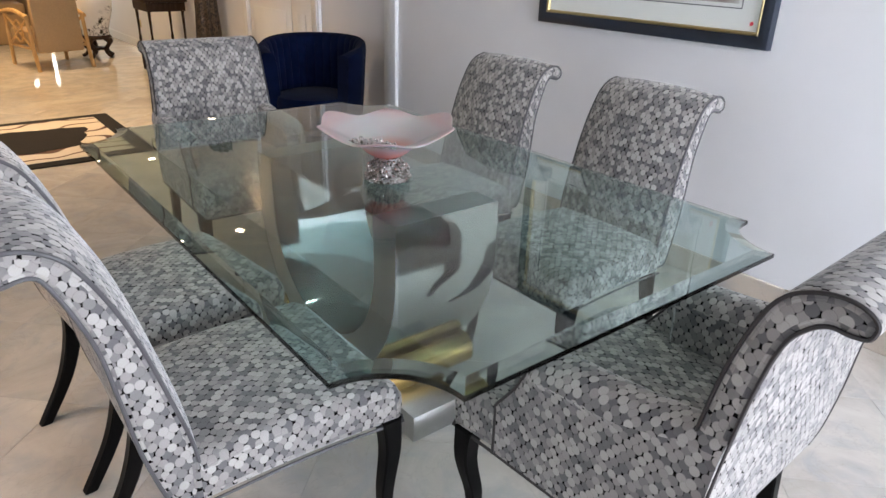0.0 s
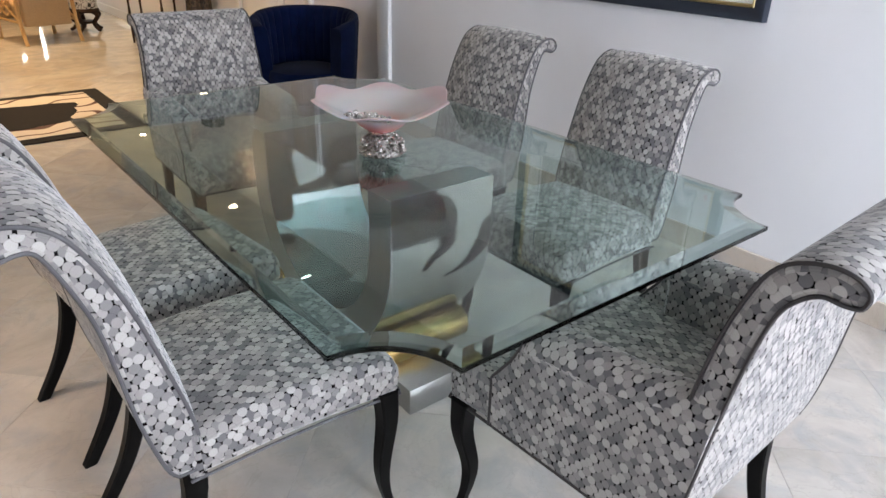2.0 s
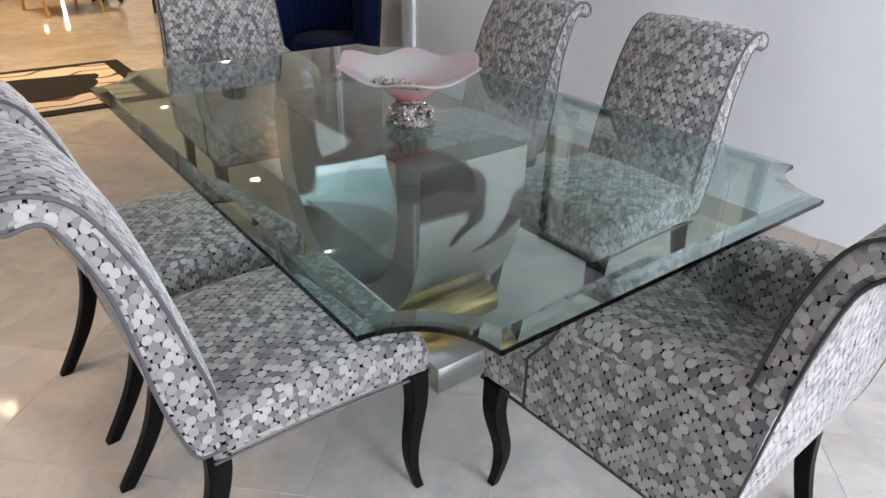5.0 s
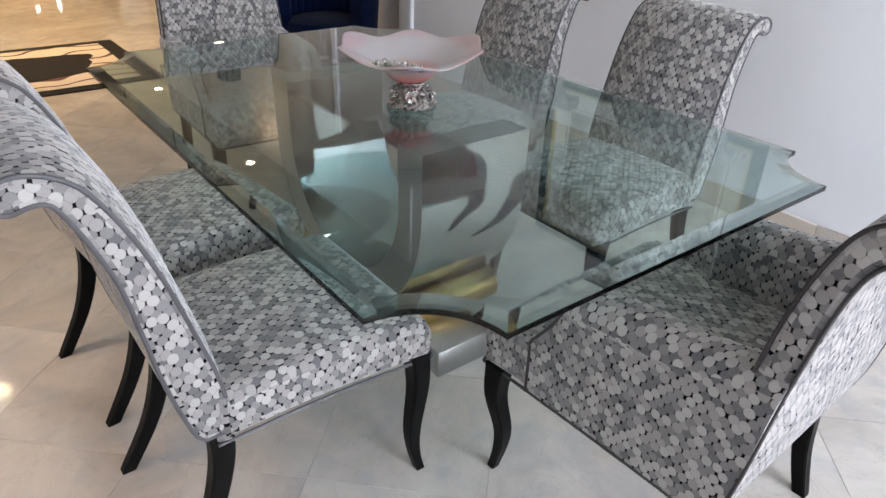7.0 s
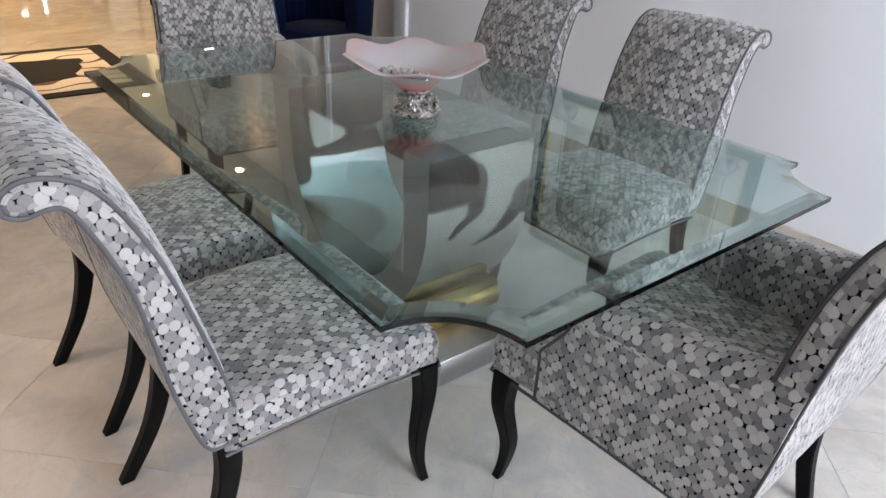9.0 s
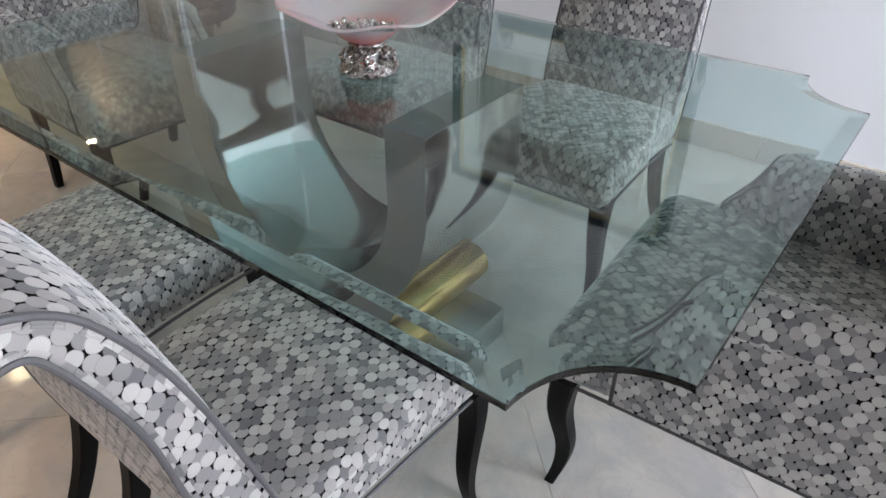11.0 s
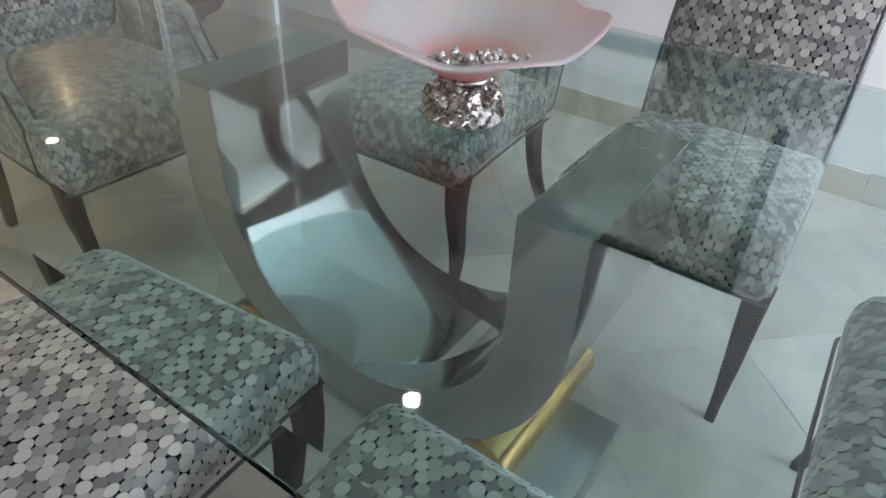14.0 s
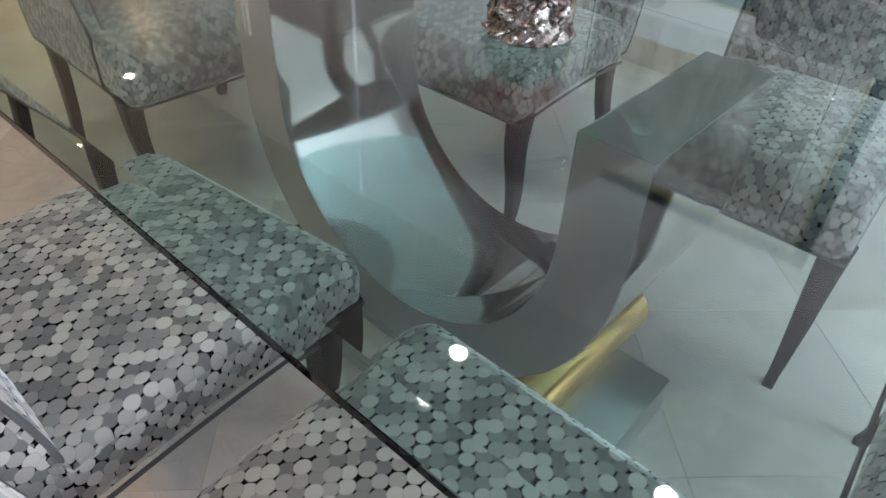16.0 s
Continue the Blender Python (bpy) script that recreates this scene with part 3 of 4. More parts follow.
def dining_armchair(matrix, tall):
    root = thing("dining_armchair", "scroll-back dining armchair with low swooping arms in oval-patterned fabric", "chair", matrix, "dining armchairs")
    bm, half = seat_body(0.322, 0.300, 0.335, -0.27, 0.350, 0.490, 0.008)
    part("seat", bm, FABRIC, root)
    prof = back_outline(ARM_BACK, tall)
    hw = lambda x, z: 0.317 - 0.021 * max(0.0, min(1.0, (z - 0.55) / 0.3))
    part("backrest", upholstered(prof, hw, r=0.016, steps=3, rows=4, u0=0.7), FABRIC, root)
    for s in (-1, 1):
        cord = shrink(prof, 0.003)
        start = next(k for k, (x, z) in enumerate(cord) if z > 0.60 + 0.08 * tall)
        part("piping", tube(bmesh.new(), [(x, s * (hw(x, z) - 0.0015), z) for x, z in cord[start:]], 0.0038, 6), PIPING_BROWN, root, "dark brown corded piping")
    crest = smooth_path([(0.190, 0, 0.458), (0.189, 0, 0.492), (0.165, 0, 0.527), (0.132, 0, 0.574), (0.110, 0, 0.618), (0.096, 0, 0.650), (0.072, 0, 0.670), (0.02, 0, 0.680), (-0.04, 0, 0.684), (-0.10, 0, 0.688), (-0.18, 0, 0.698), (-0.28, 0, 0.716), (-0.335, 0, 0.722)], 4)
    crest = [Vector((p.x, 0, 0.352 + (p.z - 0.352) * (1 - 1.2 * (1 - tall)))) for p in crest]
    for s in (-1, 1):
        part("arm", padded_arm(crest, s * 0.274, 0.058, 0.352), FABRIC, root)
        for edge in (-1, 1):
            cord = []
            for p in crest[4:23]:
                b = arm_front(p.x)
                cord.append((p.x + 0.002, s * (0.274 + 0.021 * b + edge * (0.058 - 0.035 * b - 0.3 * (0.046 - 0.039 * b))), p.z - 0.3 * (0.046 - 0.039 * b) + 0.001))
            if edge > 0:
                cord = [(0.188, s * 0.3185, 0.355 + (crest[4].z - 0.368) * k / 5) for k in range(6)] + cord
            part("arm_piping", tube(bmesh.new(), cord, 0.0042, 6), PIPING_BROWN, root, "dark brown corded piping")
    bm = bmesh.new()
    rim = [(-0.27 + 0.60 * k / 12, 0.317, 0.354 + 0.004 * math.sin(math.pi * k / 12)) for k in range(13)]
    tube(bm, rim + [(0.340, 0.295, 0.354), (0.342, 0, 0.354), (0.340, -0.295, 0.354)] + [(x, -y, z) for x, y, z in rim[::-1]], 0.0045, 6)
    part("seat_welt", bm, PIPING_BROWN, root, "dark brown corded piping")
    for s in (-1, 1):
        front_leg(root, 0.30, s * 0.284, 0.365, s * 0.302)
        rear_leg(root, -0.215, -0.27, s * 0.285, 0.38)
    return root


chair = dining_chair(pose(-0.003, 0.659, 0, 0, 0, 0))
copy_thing(chair, pose(-0.012, 1.300, 0, 0, 0, 6.0))
copy_thing(chair, pose(1.351, 0.774, 0, 0, 0, 180))
copy_thing(chair, pose(1.328, 1.528, 0, 0, 0, 181))
dining_armchair(pose(0.760, 0.024, 0, 0, 0, 92.6), 1.0)
dining_armchair(pose(0.712, 2.325, 0, 0, 0, -92) @ Matrix.Diagonal((1.0, 0.92, 1.0, 1.0)), 0.97)


# ---- the table ----
def glass_ring(inset, r=0.170, n=14):
    pts = []
    W, L = TABLE_W, TABLE_L
    a0 = math.asin(inset / (r + inset))
    for cx, cy, start in ((0, 0, 90), (W, 0, 180), (W, L, 270), (0, L, 0)):
        s = radians(start)
        for k in range(n + 1):
            a = s - a0 - (math.pi / 2 - 2 * a0) * k / n
            pts.append((cx + (r + inset) * math.cos(a), TABLE_Y + cy + (r + inset) * math.sin(a)))
    return pts


def dining_table():
    root = thing("dining_table", "green glass dining table with scooped corners on a steel pedestal", "table")
    bm = bmesh.new()
    rings = [[bm.verts.new((x, y, z)) for x, y in glass_ring(d)] for d, z in ((0.001, 0.731), (0.0, 0.732), (0.0, 0.7428), (0.001, 0.7438), (0.040, 0.75))]
    n = len(rings[0])
    for a, b in zip(rings, rings[1:]):
        for k in range(n):
            bm.faces.new((a[k], a[(k + 1) % n], b[(k + 1) % n], b[k]))
    bm.faces.new(rings[0])
    bm.faces.new(rings[-1])
    top = part("glass_top", bm, GLASS, root, "thick clear green glass top with scooped corners", smooth=False)
    top.visible_shadow = False
    # added film under the plate: its body tint, and the shade glass_top doesn't cast
    m = Mat("green_body_tint")
    film = m.node("BsdfTransparent", {"Color": (0.65, 0.80, 0.785)})
    m.t.links.new(film.outputs[0], m.t.nodes["Material Output"].inputs["Surface"])
    bm = bmesh.new()
    bm.faces.new([bm.verts.new((x, y, 0.7306)) for x, y in glass_ring(0.004)])
    part("tint_film", bm, m.m, root, "added green film for the glass's tint and shade", smooth=False)

    # U pedestal: an outline in y and z drawn out along x
    yc, R, t, zc, x0, x1 = 1.174, 0.4555, 0.116, 0.545, 0.511, 0.896
    m = 40
    outer = [(yc - R, 0.7295)] + [(yc - R * math.cos(math.pi * k / m), zc - R * math.sin(math.pi * k / m)) for k in range(m + 1)] + [(yc + R, 0.7295)]
    ri = R - t
    inner = [(yc + ri, 0.7295)] + [(yc + ri * math.cos(math.pi * k / m), zc - ri * math.sin(math.pi * k / m)) for k in range(m + 1)] + [(yc - ri, 0.7295)]
    line = outer + inner
    bm = bmesh.new()
    fr = [bm.verts.new((x0, y, z)) for y, z in line]
    bk = [bm.verts.new((x1, y, z)) for y, z in line]
    q = len(outer)
    for k in range(len(line)):
        j = (k + 1) % len(line)
        f = bm.faces.new((fr[k], fr[j], bk[j], bk[k]))
        f.material_index = 2 if k in (q - 1, len(line) - 1) else 1
    for k in range(q - 1):
        for ring in (fr, bk):
            f = bm.faces.new((ring[k], ring[k + 1], ring[len(line) - 2 - k], ring[len(line) - 1 - k]))
            f.material_index = 0
    part("pedestal", bm, [BRUSHED, POLISHED, SATIN], root, "brushed steel U with mirror-polished curves")
    bm = bmesh.new()
    tube(bm, [(x0 + 0.0004, y, z) for y, z in inner], 0.0011, 6)
    part("rim", bm, POLISHED, root, "bright polished inner rim")
    # polished arrises of the two arms
    for ya, yb in ((yc - R, yc - R + t), (yc + R - t, yc + R)):
        corners = [(x0 + 0.0003, ya, 0.7291), (x0 + 0.0003, yb, 0.7291), (x1 - 0.0003, yb, 0.7291), (x1 - 0.0003, ya, 0.7291)]
        part("arris", tube(bmesh.new(), corners, 0.0012, 6, closed=True), POLISHED, root, "bright polished top edge")
    part("arris", tube(bmesh.new(), [(x0 + 0.0004, y, z) for y, z in outer[1:-1]], 0.0010, 6), POLISHED, root, "bright polished outer edge")
    part("plinth", box(bmesh.new(), 0.556, 0.816, 0.682, 1.650, 0.0, 0.0955, 0.002, 2), POLISHED_BASE, root, "low polished steel plinth")
    for y in (yc - 0.324, yc + 0.318):
        bm = bmesh.new()
        ring = [(0.0, 0.0), (0.056, 0.0), (0.0585, 0.0025), (0.0585, 0.3835), (0.056, 0.386), (0.0, 0.386)]
        lathe(bm, ring, 40)
        bmesh.ops.rotate(bm, cent=(0, 0, 0), matrix=Matrix.Rotation(radians(90), 3, "Y"), verts=bm.verts)
        bmesh.ops.translate(bm, vec=(0.506, y, 0.1525), verts=bm.verts)
        part("brass_rod", bm, BRASS, root, "thick satin brass rod")
    for y in (yc - R + t / 2, yc + R - t / 2):
        for x in (0.575, 0.838):
            part("pad", lathe(bmesh.new(), [(0.0, 0.0), (0.014, 0.0), (0.014, 0.0008), (0.0, 0.0008)], 20, (x, y, 0.7296)), RUBBER, root, "small clear grey cushion pad")
    return root


SATIN = make_metal("satin_steel", (0.36, 0.37, 0.37), 0.38, (1, 1, 1), 0.1)
POLISHED_BASE = make_metal("satin_polished_steel", (0.50, 0.50, 0.49), 0.33, (1, 4, 1), 0.05)
dining_table()


# ---- the centrepiece ----
def make_pink():
    m = Mat("frosted_pink_glass", Roughness=0.38, IOR=1.45)
    v = m.node("TexCoord").outputs["Object"]
    z = m.node("SeparateXYZ", {"Vector": v}).outputs["Z"]
    m.base(m.ramp(m.math("MULTIPLY", m.math("SUBTRACT", z, 0.072), 8.0), (0.0, (0.82, 0.13, 0.10)), (0.16, (0.83, 0.36, 0.32)), (0.40, (0.80, 0.72, 0.72)), (0.70, (0.80, 0.72, 0.72)), (0.82, (0.80, 0.60, 0.61))))
    m.put(m.p.inputs["Transmission Weight"], 0.5)
    m.put(m.p.inputs["Subsurface Weight"], 0.25)
    m.bump(m.noise(v, 220, 2), 0.05, 0.001)
    return m.m


def centrepiece():
    root = thing("centrepiece_bowl", "frosted pink ruffled glass bowl on an ornate silver foot", "bowl", pose(0.725, 1.078, TABLE_TOP + 0.0005))
    wave = lambda r, z, a: (r * (1 + 0.05 * max(0, (r - 0.12) / 0.1) * math.cos(6 * a + 0.6)), z + 0.010 * max(0.0, (r - 0.10) / 0.12) ** 1.5 * math.cos(6 * a + 0.6) + 0.010 * max(0.0, (r - 0.1) / 0.12) * math.cos(2 * a + 1.15) - 0.003 * max(0.0, (r - 0.1) / 0.12) * math.cos(a + 2.15))
    outer = [(0.0, 0.073), (0.030, 0.074), (0.050, 0.080), (0.070, 0.093), (0.088, 0.110), (0.110, 0.127), (0.142, 0.144), (0.176, 0.157), (0.203, 0.166), (0.221, 0.174)]
    inner = [(r - 0.004 if r > 0.01 else 0.0, z + 0.005) for r, z in outer[::-1]]
    bm = lathe(bmesh.new(), outer + [(0.2215, 0.1775)] + inner, 96, wave=wave)
    part("bowl", bm, make_pink(), root, "frosted pink glass bowl with a ruffled rim")
    rng = random.Random(4)
    bm = lathe(bmesh.new(), [(0.0, 0.0), (0.066, 0.0), (0.069, 0.004), (0.064, 0.012), (0.054, 0.026), (0.044, 0.045), (0.036, 0.062), (0.033, 0.074), (0.042, 0.083), (0.040, 0.0875), (0.0, 0.0885)], 40)
    def cast(name, bm, label):
        bmesh.ops.scale(bm, vec=(1.1, 1.1, 0.85), verts=bm.verts)
        return part(name, bm, SILVER, root, label)
    cast("foot", bm, "flared cast silver foot")
    bm = bmesh.new()
    def blob(p, size, turn):
        bmesh.ops.create_uvsphere(bm, u_segments=10, v_segments=7, radius=1.0, matrix=Matrix.LocRotScale(p, Euler(turn), size))
    for k in range(60):
        z = 0.006 + 0.072 * rng.random() ** 1.2
        r = 0.066 - 0.40 * z + 0.002
        a = rng.uniform(0, 2 * math.pi)
        s = rng.uniform(0.005, 0.0105)
        blob((r * math.cos(a), r * math.sin(a), z), (s, s * rng.uniform(0.5, 1.0), s * rng.uniform(0.6, 1.3)), (rng.uniform(-1, 1), rng.uniform(-1, 1), a))
    tagged(cast("foliage", bm, "small cast buds and leaves"), kind="stuff")
    for k in range(7):
        bm = bmesh.new()
        a = 2 * math.pi * k / 7 + 0.3
        c = Vector((0.058 * math.cos(a), 0.058 * math.sin(a), 0.040 + 0.012 * (k % 2)))
        # one lobed head, five petals round a raised heart
        out = Vector((math.cos(a), math.sin(a), 0))
        side = Vector((-math.sin(a), math.cos(a), 0))
        made = bmesh.ops.create_uvsphere(bm, u_segments=30, v_segments=14, radius=1.0)
        for v in made["verts"]:
            phi, rad = math.atan2(v.co.y, v.co.x), math.hypot(v.co.x, v.co.y)
            lobe = 1.0 + 0.24 * math.cos(5 * phi + k)
            heart = 0.55 * max(0.0, 1 - rad * 2.2)
            v.co = c + side * (0.0165 * rad * lobe * math.cos(phi)) + Vector((0, 0, 0.0165 * rad * lobe * math.sin(phi))) + out * (0.0075 * (v.co.z * (0.75 + 0.25 * math.cos(5 * phi + k)) + heart))
        cast("rose", bm, "cast silver rose")
    for k in range(9):
        a = 2 * math.pi * k / 9
        pts = [((0.066 + 0.004 * math.sin(6 * u)) * math.cos(a + 0.5 * u), (0.066 + 0.004 * math.sin(6 * u)) * math.sin(a + 0.5 * u), 0.004 + 0.022 * u) for u in [j / 8 for j in range(9)]]
        cast("leaf", tube(bmesh.new(), pts, [0.005 - 0.003 * j / 8 for j in range(9)], 6), "curling cast silver leaf")


def silver_garland():
    root = thing("silver_ornament", "small cast silver fruit garland lying in the pink bowl", "ornament", pose(0.725, 1.078, TABLE_TOP))
    rng = random.Random(9)
    bm = bmesh.new()
    for k in range(34):
        u = k / 33
        a = radians(-166 + 50 * u)
        r = 0.168 + rng.uniform(-0.008, 0.010)
        s = rng.uniform(0.0048, 0.0078) + (0.003 if k in (9, 14) else 0.0)
        bmesh.ops.create_uvsphere(bm, u_segments=10, v_segments=7, radius=1.0, matrix=Matrix.LocRotScale((r * math.cos(a), r * math.sin(a), 0.153 + rng.uniform(0.0, 0.011) + 0.008 * math.sin(math.pi * u)), Euler((rng.random(), rng.random(), a)), (s, s * 0.8, s)))
    pts = [(0.170 * math.cos(radians(-168 + 6 * k)), 0.170 * math.sin(radians(-168 + 6 * k)), 0.150 + 0.006 * math.sin(math.pi * k / 9)) for k in range(10)]
    tube(bm, pts, 0.007, 8)
    part("garland", bm, SILVER, root)


centrepiece()
silver_garland()


# ---- the picture on the east wall ----
def framed_picture():
    y0, y1, z0, z1 = 0.725, 2.04, 1.10, 2.06
    root = thing("framed_picture", "large framed print in a blue-black and gilt frame", "picture")
    def moulding(name, section, material, label):
        # section: (distance in from the outer edge, distance out from the wall); mitred at the four corners
        bm = bmesh.new()
        rings = []
        for sy, sz in ((0, 0), (1, 0), (1, 1), (0, 1)):
            rings.append([bm.verts.new((EAST - h, (y1 - d) if sy else (y0 + d), (z1 - d) if sz else (z0 + d))) for d, h in section])
        m = len(section)
        for i in range(4):
            p, q = rings[i], rings[(i + 1) % 4]
            for k in range(m):
                bm.faces.new((p[k], p[(k + 1) % m], q[(k + 1) % m], q[k]))
        part(name, bm, material, root, label)
    moulding("frame", [(0.0, 0.002), (0.0, 0.034), (0.003, 0.040), (0.010, 0.043), (0.030, 0.041), (0.046, 0.036), (0.052, 0.032), (0.052, 0.002)], FRAME_NAVY, "blue-black lacquered frame")
    moulding("gilt_lip", [(0.0525, 0.004), (0.0525, 0.033), (0.056, 0.036), (0.062, 0.033), (0.066, 0.026), (0.066, 0.004)], GOLD, "gilt inner lip")
    boxed("mat", (EAST - 0.016, EAST - 0.003, y0 + 0.0665, y1 - 0.0665, z0 + 0.0665, z1 - 0.0665), MATBOARD, root, "off-white mat board", 0.001, 1)
    bm = bmesh.new()
    a, b = 0.152, 0.156
    for ya, yb, za, zb in ((y0 + a, y1 - a, z0 + a, z0 + b), (y0 + a, y1 - a, z1 - b, z1 - a), (y0 + a, y0 + b, z0 + b, z1 - b), (y1 - b, y1 - a, z0 + b, z1 - b)):
        box(bm, EAST - 0.0172, EAST - 0.0162, ya, yb, za, zb)
    part("mat_line", bm, FRAME_NAVY, root, "thin dark ruled line")
    m = Mat("faded_print", Roughness=0.7)
    v = m.coords("Object", (1, 3, 1.3))
    m.base(m.ramp(m.noise(v, 3, 6, 0.6, 1.0), (0.3, (0.10, 0.07, 0.055)), (0.5, (0.34, 0.30, 0.26)), (0.65, (0.52, 0.50, 0.46))))
    boxed("print", (EAST - 0.0185, EAST - 0.0163, y0 + 0.172, y1 - 0.172, z0 + 0.172, z1 - 0.172), m.m, root, "faded brown and grey print", 0.0)
    bm = lathe(bmesh.new(), [(0.0, 0.0), (0.0085, 0.0), (0.0085, 0.0012), (0.0, 0.0012)], 20)
    bmesh.ops.rotate(bm, cent=(0, 0, 0), matrix=Matrix.Rotation(radians(-90), 3, "Y"), verts=bm.verts)
    bmesh.ops.translate(bm, vec=(EAST - 0.0162, y0 + 0.098, z0 + 0.098), verts=bm.verts)
    part("sticker", bm, RED, root, "small round red sticker")
    ob = boxed("glazing", (EAST - 0.0235, EAST - 0.0215, y0 + 0.067, y1 - 0.067, z0 + 0.067, z1 - 0.067), CLEAR, root, "clear picture glass", 0.0)
    ob.visible_shadow = False


framed_picture()


# ---- ceiling lights ----
WHITE_GLOW = make_glow("daylight_lamp", (1.0, 0.97, 0.92), 260)
WARM_GLOW = make_glow("warm_lamp", (1.0, 0.80, 0.52), 70)


def downlight(x, y, glow, colour, watts, spread=105):
    root = thing("ceiling_downlight", "small round recessed downlight, lit, in the ceiling", "ceiling light", pose(x, y, CEIL), "ceiling downlights")
    part("ring", lathe(bmesh.new(), [(0.050, -0.002), (0.066, -0.002), (0.068, -0.006), (0.056, -0.010), (0.050, -0.006)], 28), TRIM, root)
    part("lens", lathe(bmesh.new(), [(0.0, -0.006), (0.049, -0.006), (0.049, -0.001), (0.0, -0.001)], 28), glow, root, "glowing round lens")
    lamp("downlight_lamp", "AREA", pose(x, y, CEIL - 0.012), watts, colour, size=0.09, shape="DISK", spread=radians(spread))


for x, y in ((1.75, 0.745), (1.745, 1.97), (-0.566, 1.96)):
    downlight(x, y, WHITE_GLOW, (1.0, 0.95, 0.88), 5.0 if x < 0 else 1.0)
# added downlight, out of view, to warm the floor west of the table
downlight(-1.75, 1.60, WARM_GLOW, (1.0, 0.60, 0.28), 13, 82)
downlight(2.16, 6.25, WARM_GLOW, (1.0, 0.66, 0.34), 2.5)
downlight(2.20, 9.60, WARM_GLOW, (1.0, 0.66, 0.32), 9)
# the pair near y = 9 is unseen, added as warm fill for the living room
for x, y in ((-0.69, 5.72), (0.62, 5.58), (-0.69, 8.9), (0.62, 8.8)):
    downlight(x, y, WARM_GLOW, (1.0, 0.66, 0.34), 26, 102)


# ---- hall and living room ----
def velvet_chair():
    root = thing("tub_chair", "navy velvet tub chair with a channelled back", "armchair", pose(1.90, 3.80, 0, 0, 0, -132))
    # faces local +x; a horseshoe shell, higher behind
    bm = bmesh.new()
    n, ch = 176, 22
    rows = []
    for k in range(n + 1):
        u = k / n
        a = radians(52 + 256 * u)
        side = abs(2 * u - 1)
        topz = 0.845 - 0.085 * side ** 3
        groove = 0.014 * abs(math.sin(math.pi * ch * u)) ** 0.5
        flat = 1.0 - 0.10 * max(0, side - 0.8) / 0.2
        def at(r, z):
            lean = 1.0 + 0.16 * (z - 0.3)
            return (0.9 * r * lean * flat * math.cos(a), 0.9 * r * lean * flat * math.sin(a), z)
        fat = 0.055 * (max(0.0, side - 0.72) / 0.28) ** 1.5
        sec = [at(0.385 + fat * 0.5, 0.20), at(0.392 + fat, 0.45), at(0.395 + fat, topz - 0.05), at(0.388 + fat, topz - 0.012), at(0.372 + fat * 0.7, topz), at(0.345, topz - 0.006), at(0.327 - groove * 0.6, topz - 0.03), at(0.318 - groove, topz - 0.09), at(0.315 - groove, 0.60), at(0.315 - groove, 0.40), at(0.315, 0.20)]
        rows.append([bm.verts.new(p) for p in sec])
    for a, b in zip(rows, rows[1:]):
        for j in range(len(a)):
            bm.faces.new((a[j], a[(j + 1) % len(a)], b[(j + 1) % len(b)], b[j]))
    bm.faces.new(rows[0])
    bm.faces.new(rows[-1])
    part("back", bm, NAVY, root, "channel-stitched velvet shell")
    bm = lathe(bmesh.new(), [(0.0, 0.22), (0.24, 0.22), (0.27, 0.25), (0.275, 0.42), (0.26, 0.455), (0.21, 0.47), (0.0, 0.475)], 40, (0.035, 0, 0))
    part("seat", bm, NAVY, root)
    bm = lathe(bmesh.new(), [(0.0, 0.14), (0.32, 0.14), (0.335, 0.16), (0.335, 0.205), (0.0, 0.205)], 40)
    part("base", bm, NAVY, root)
    for a in (45, 135, 225, 315):
        part("leg", lathe(bmesh.new(), [(0.0, 0.0), (0.012, 0.0), (0.020, 0.14), (0.0, 0.14)], 12, (0.26 * math.cos(radians(a)), 0.26 * math.sin(radians(a)), 0)), BLACK, root)


velvet_chair()


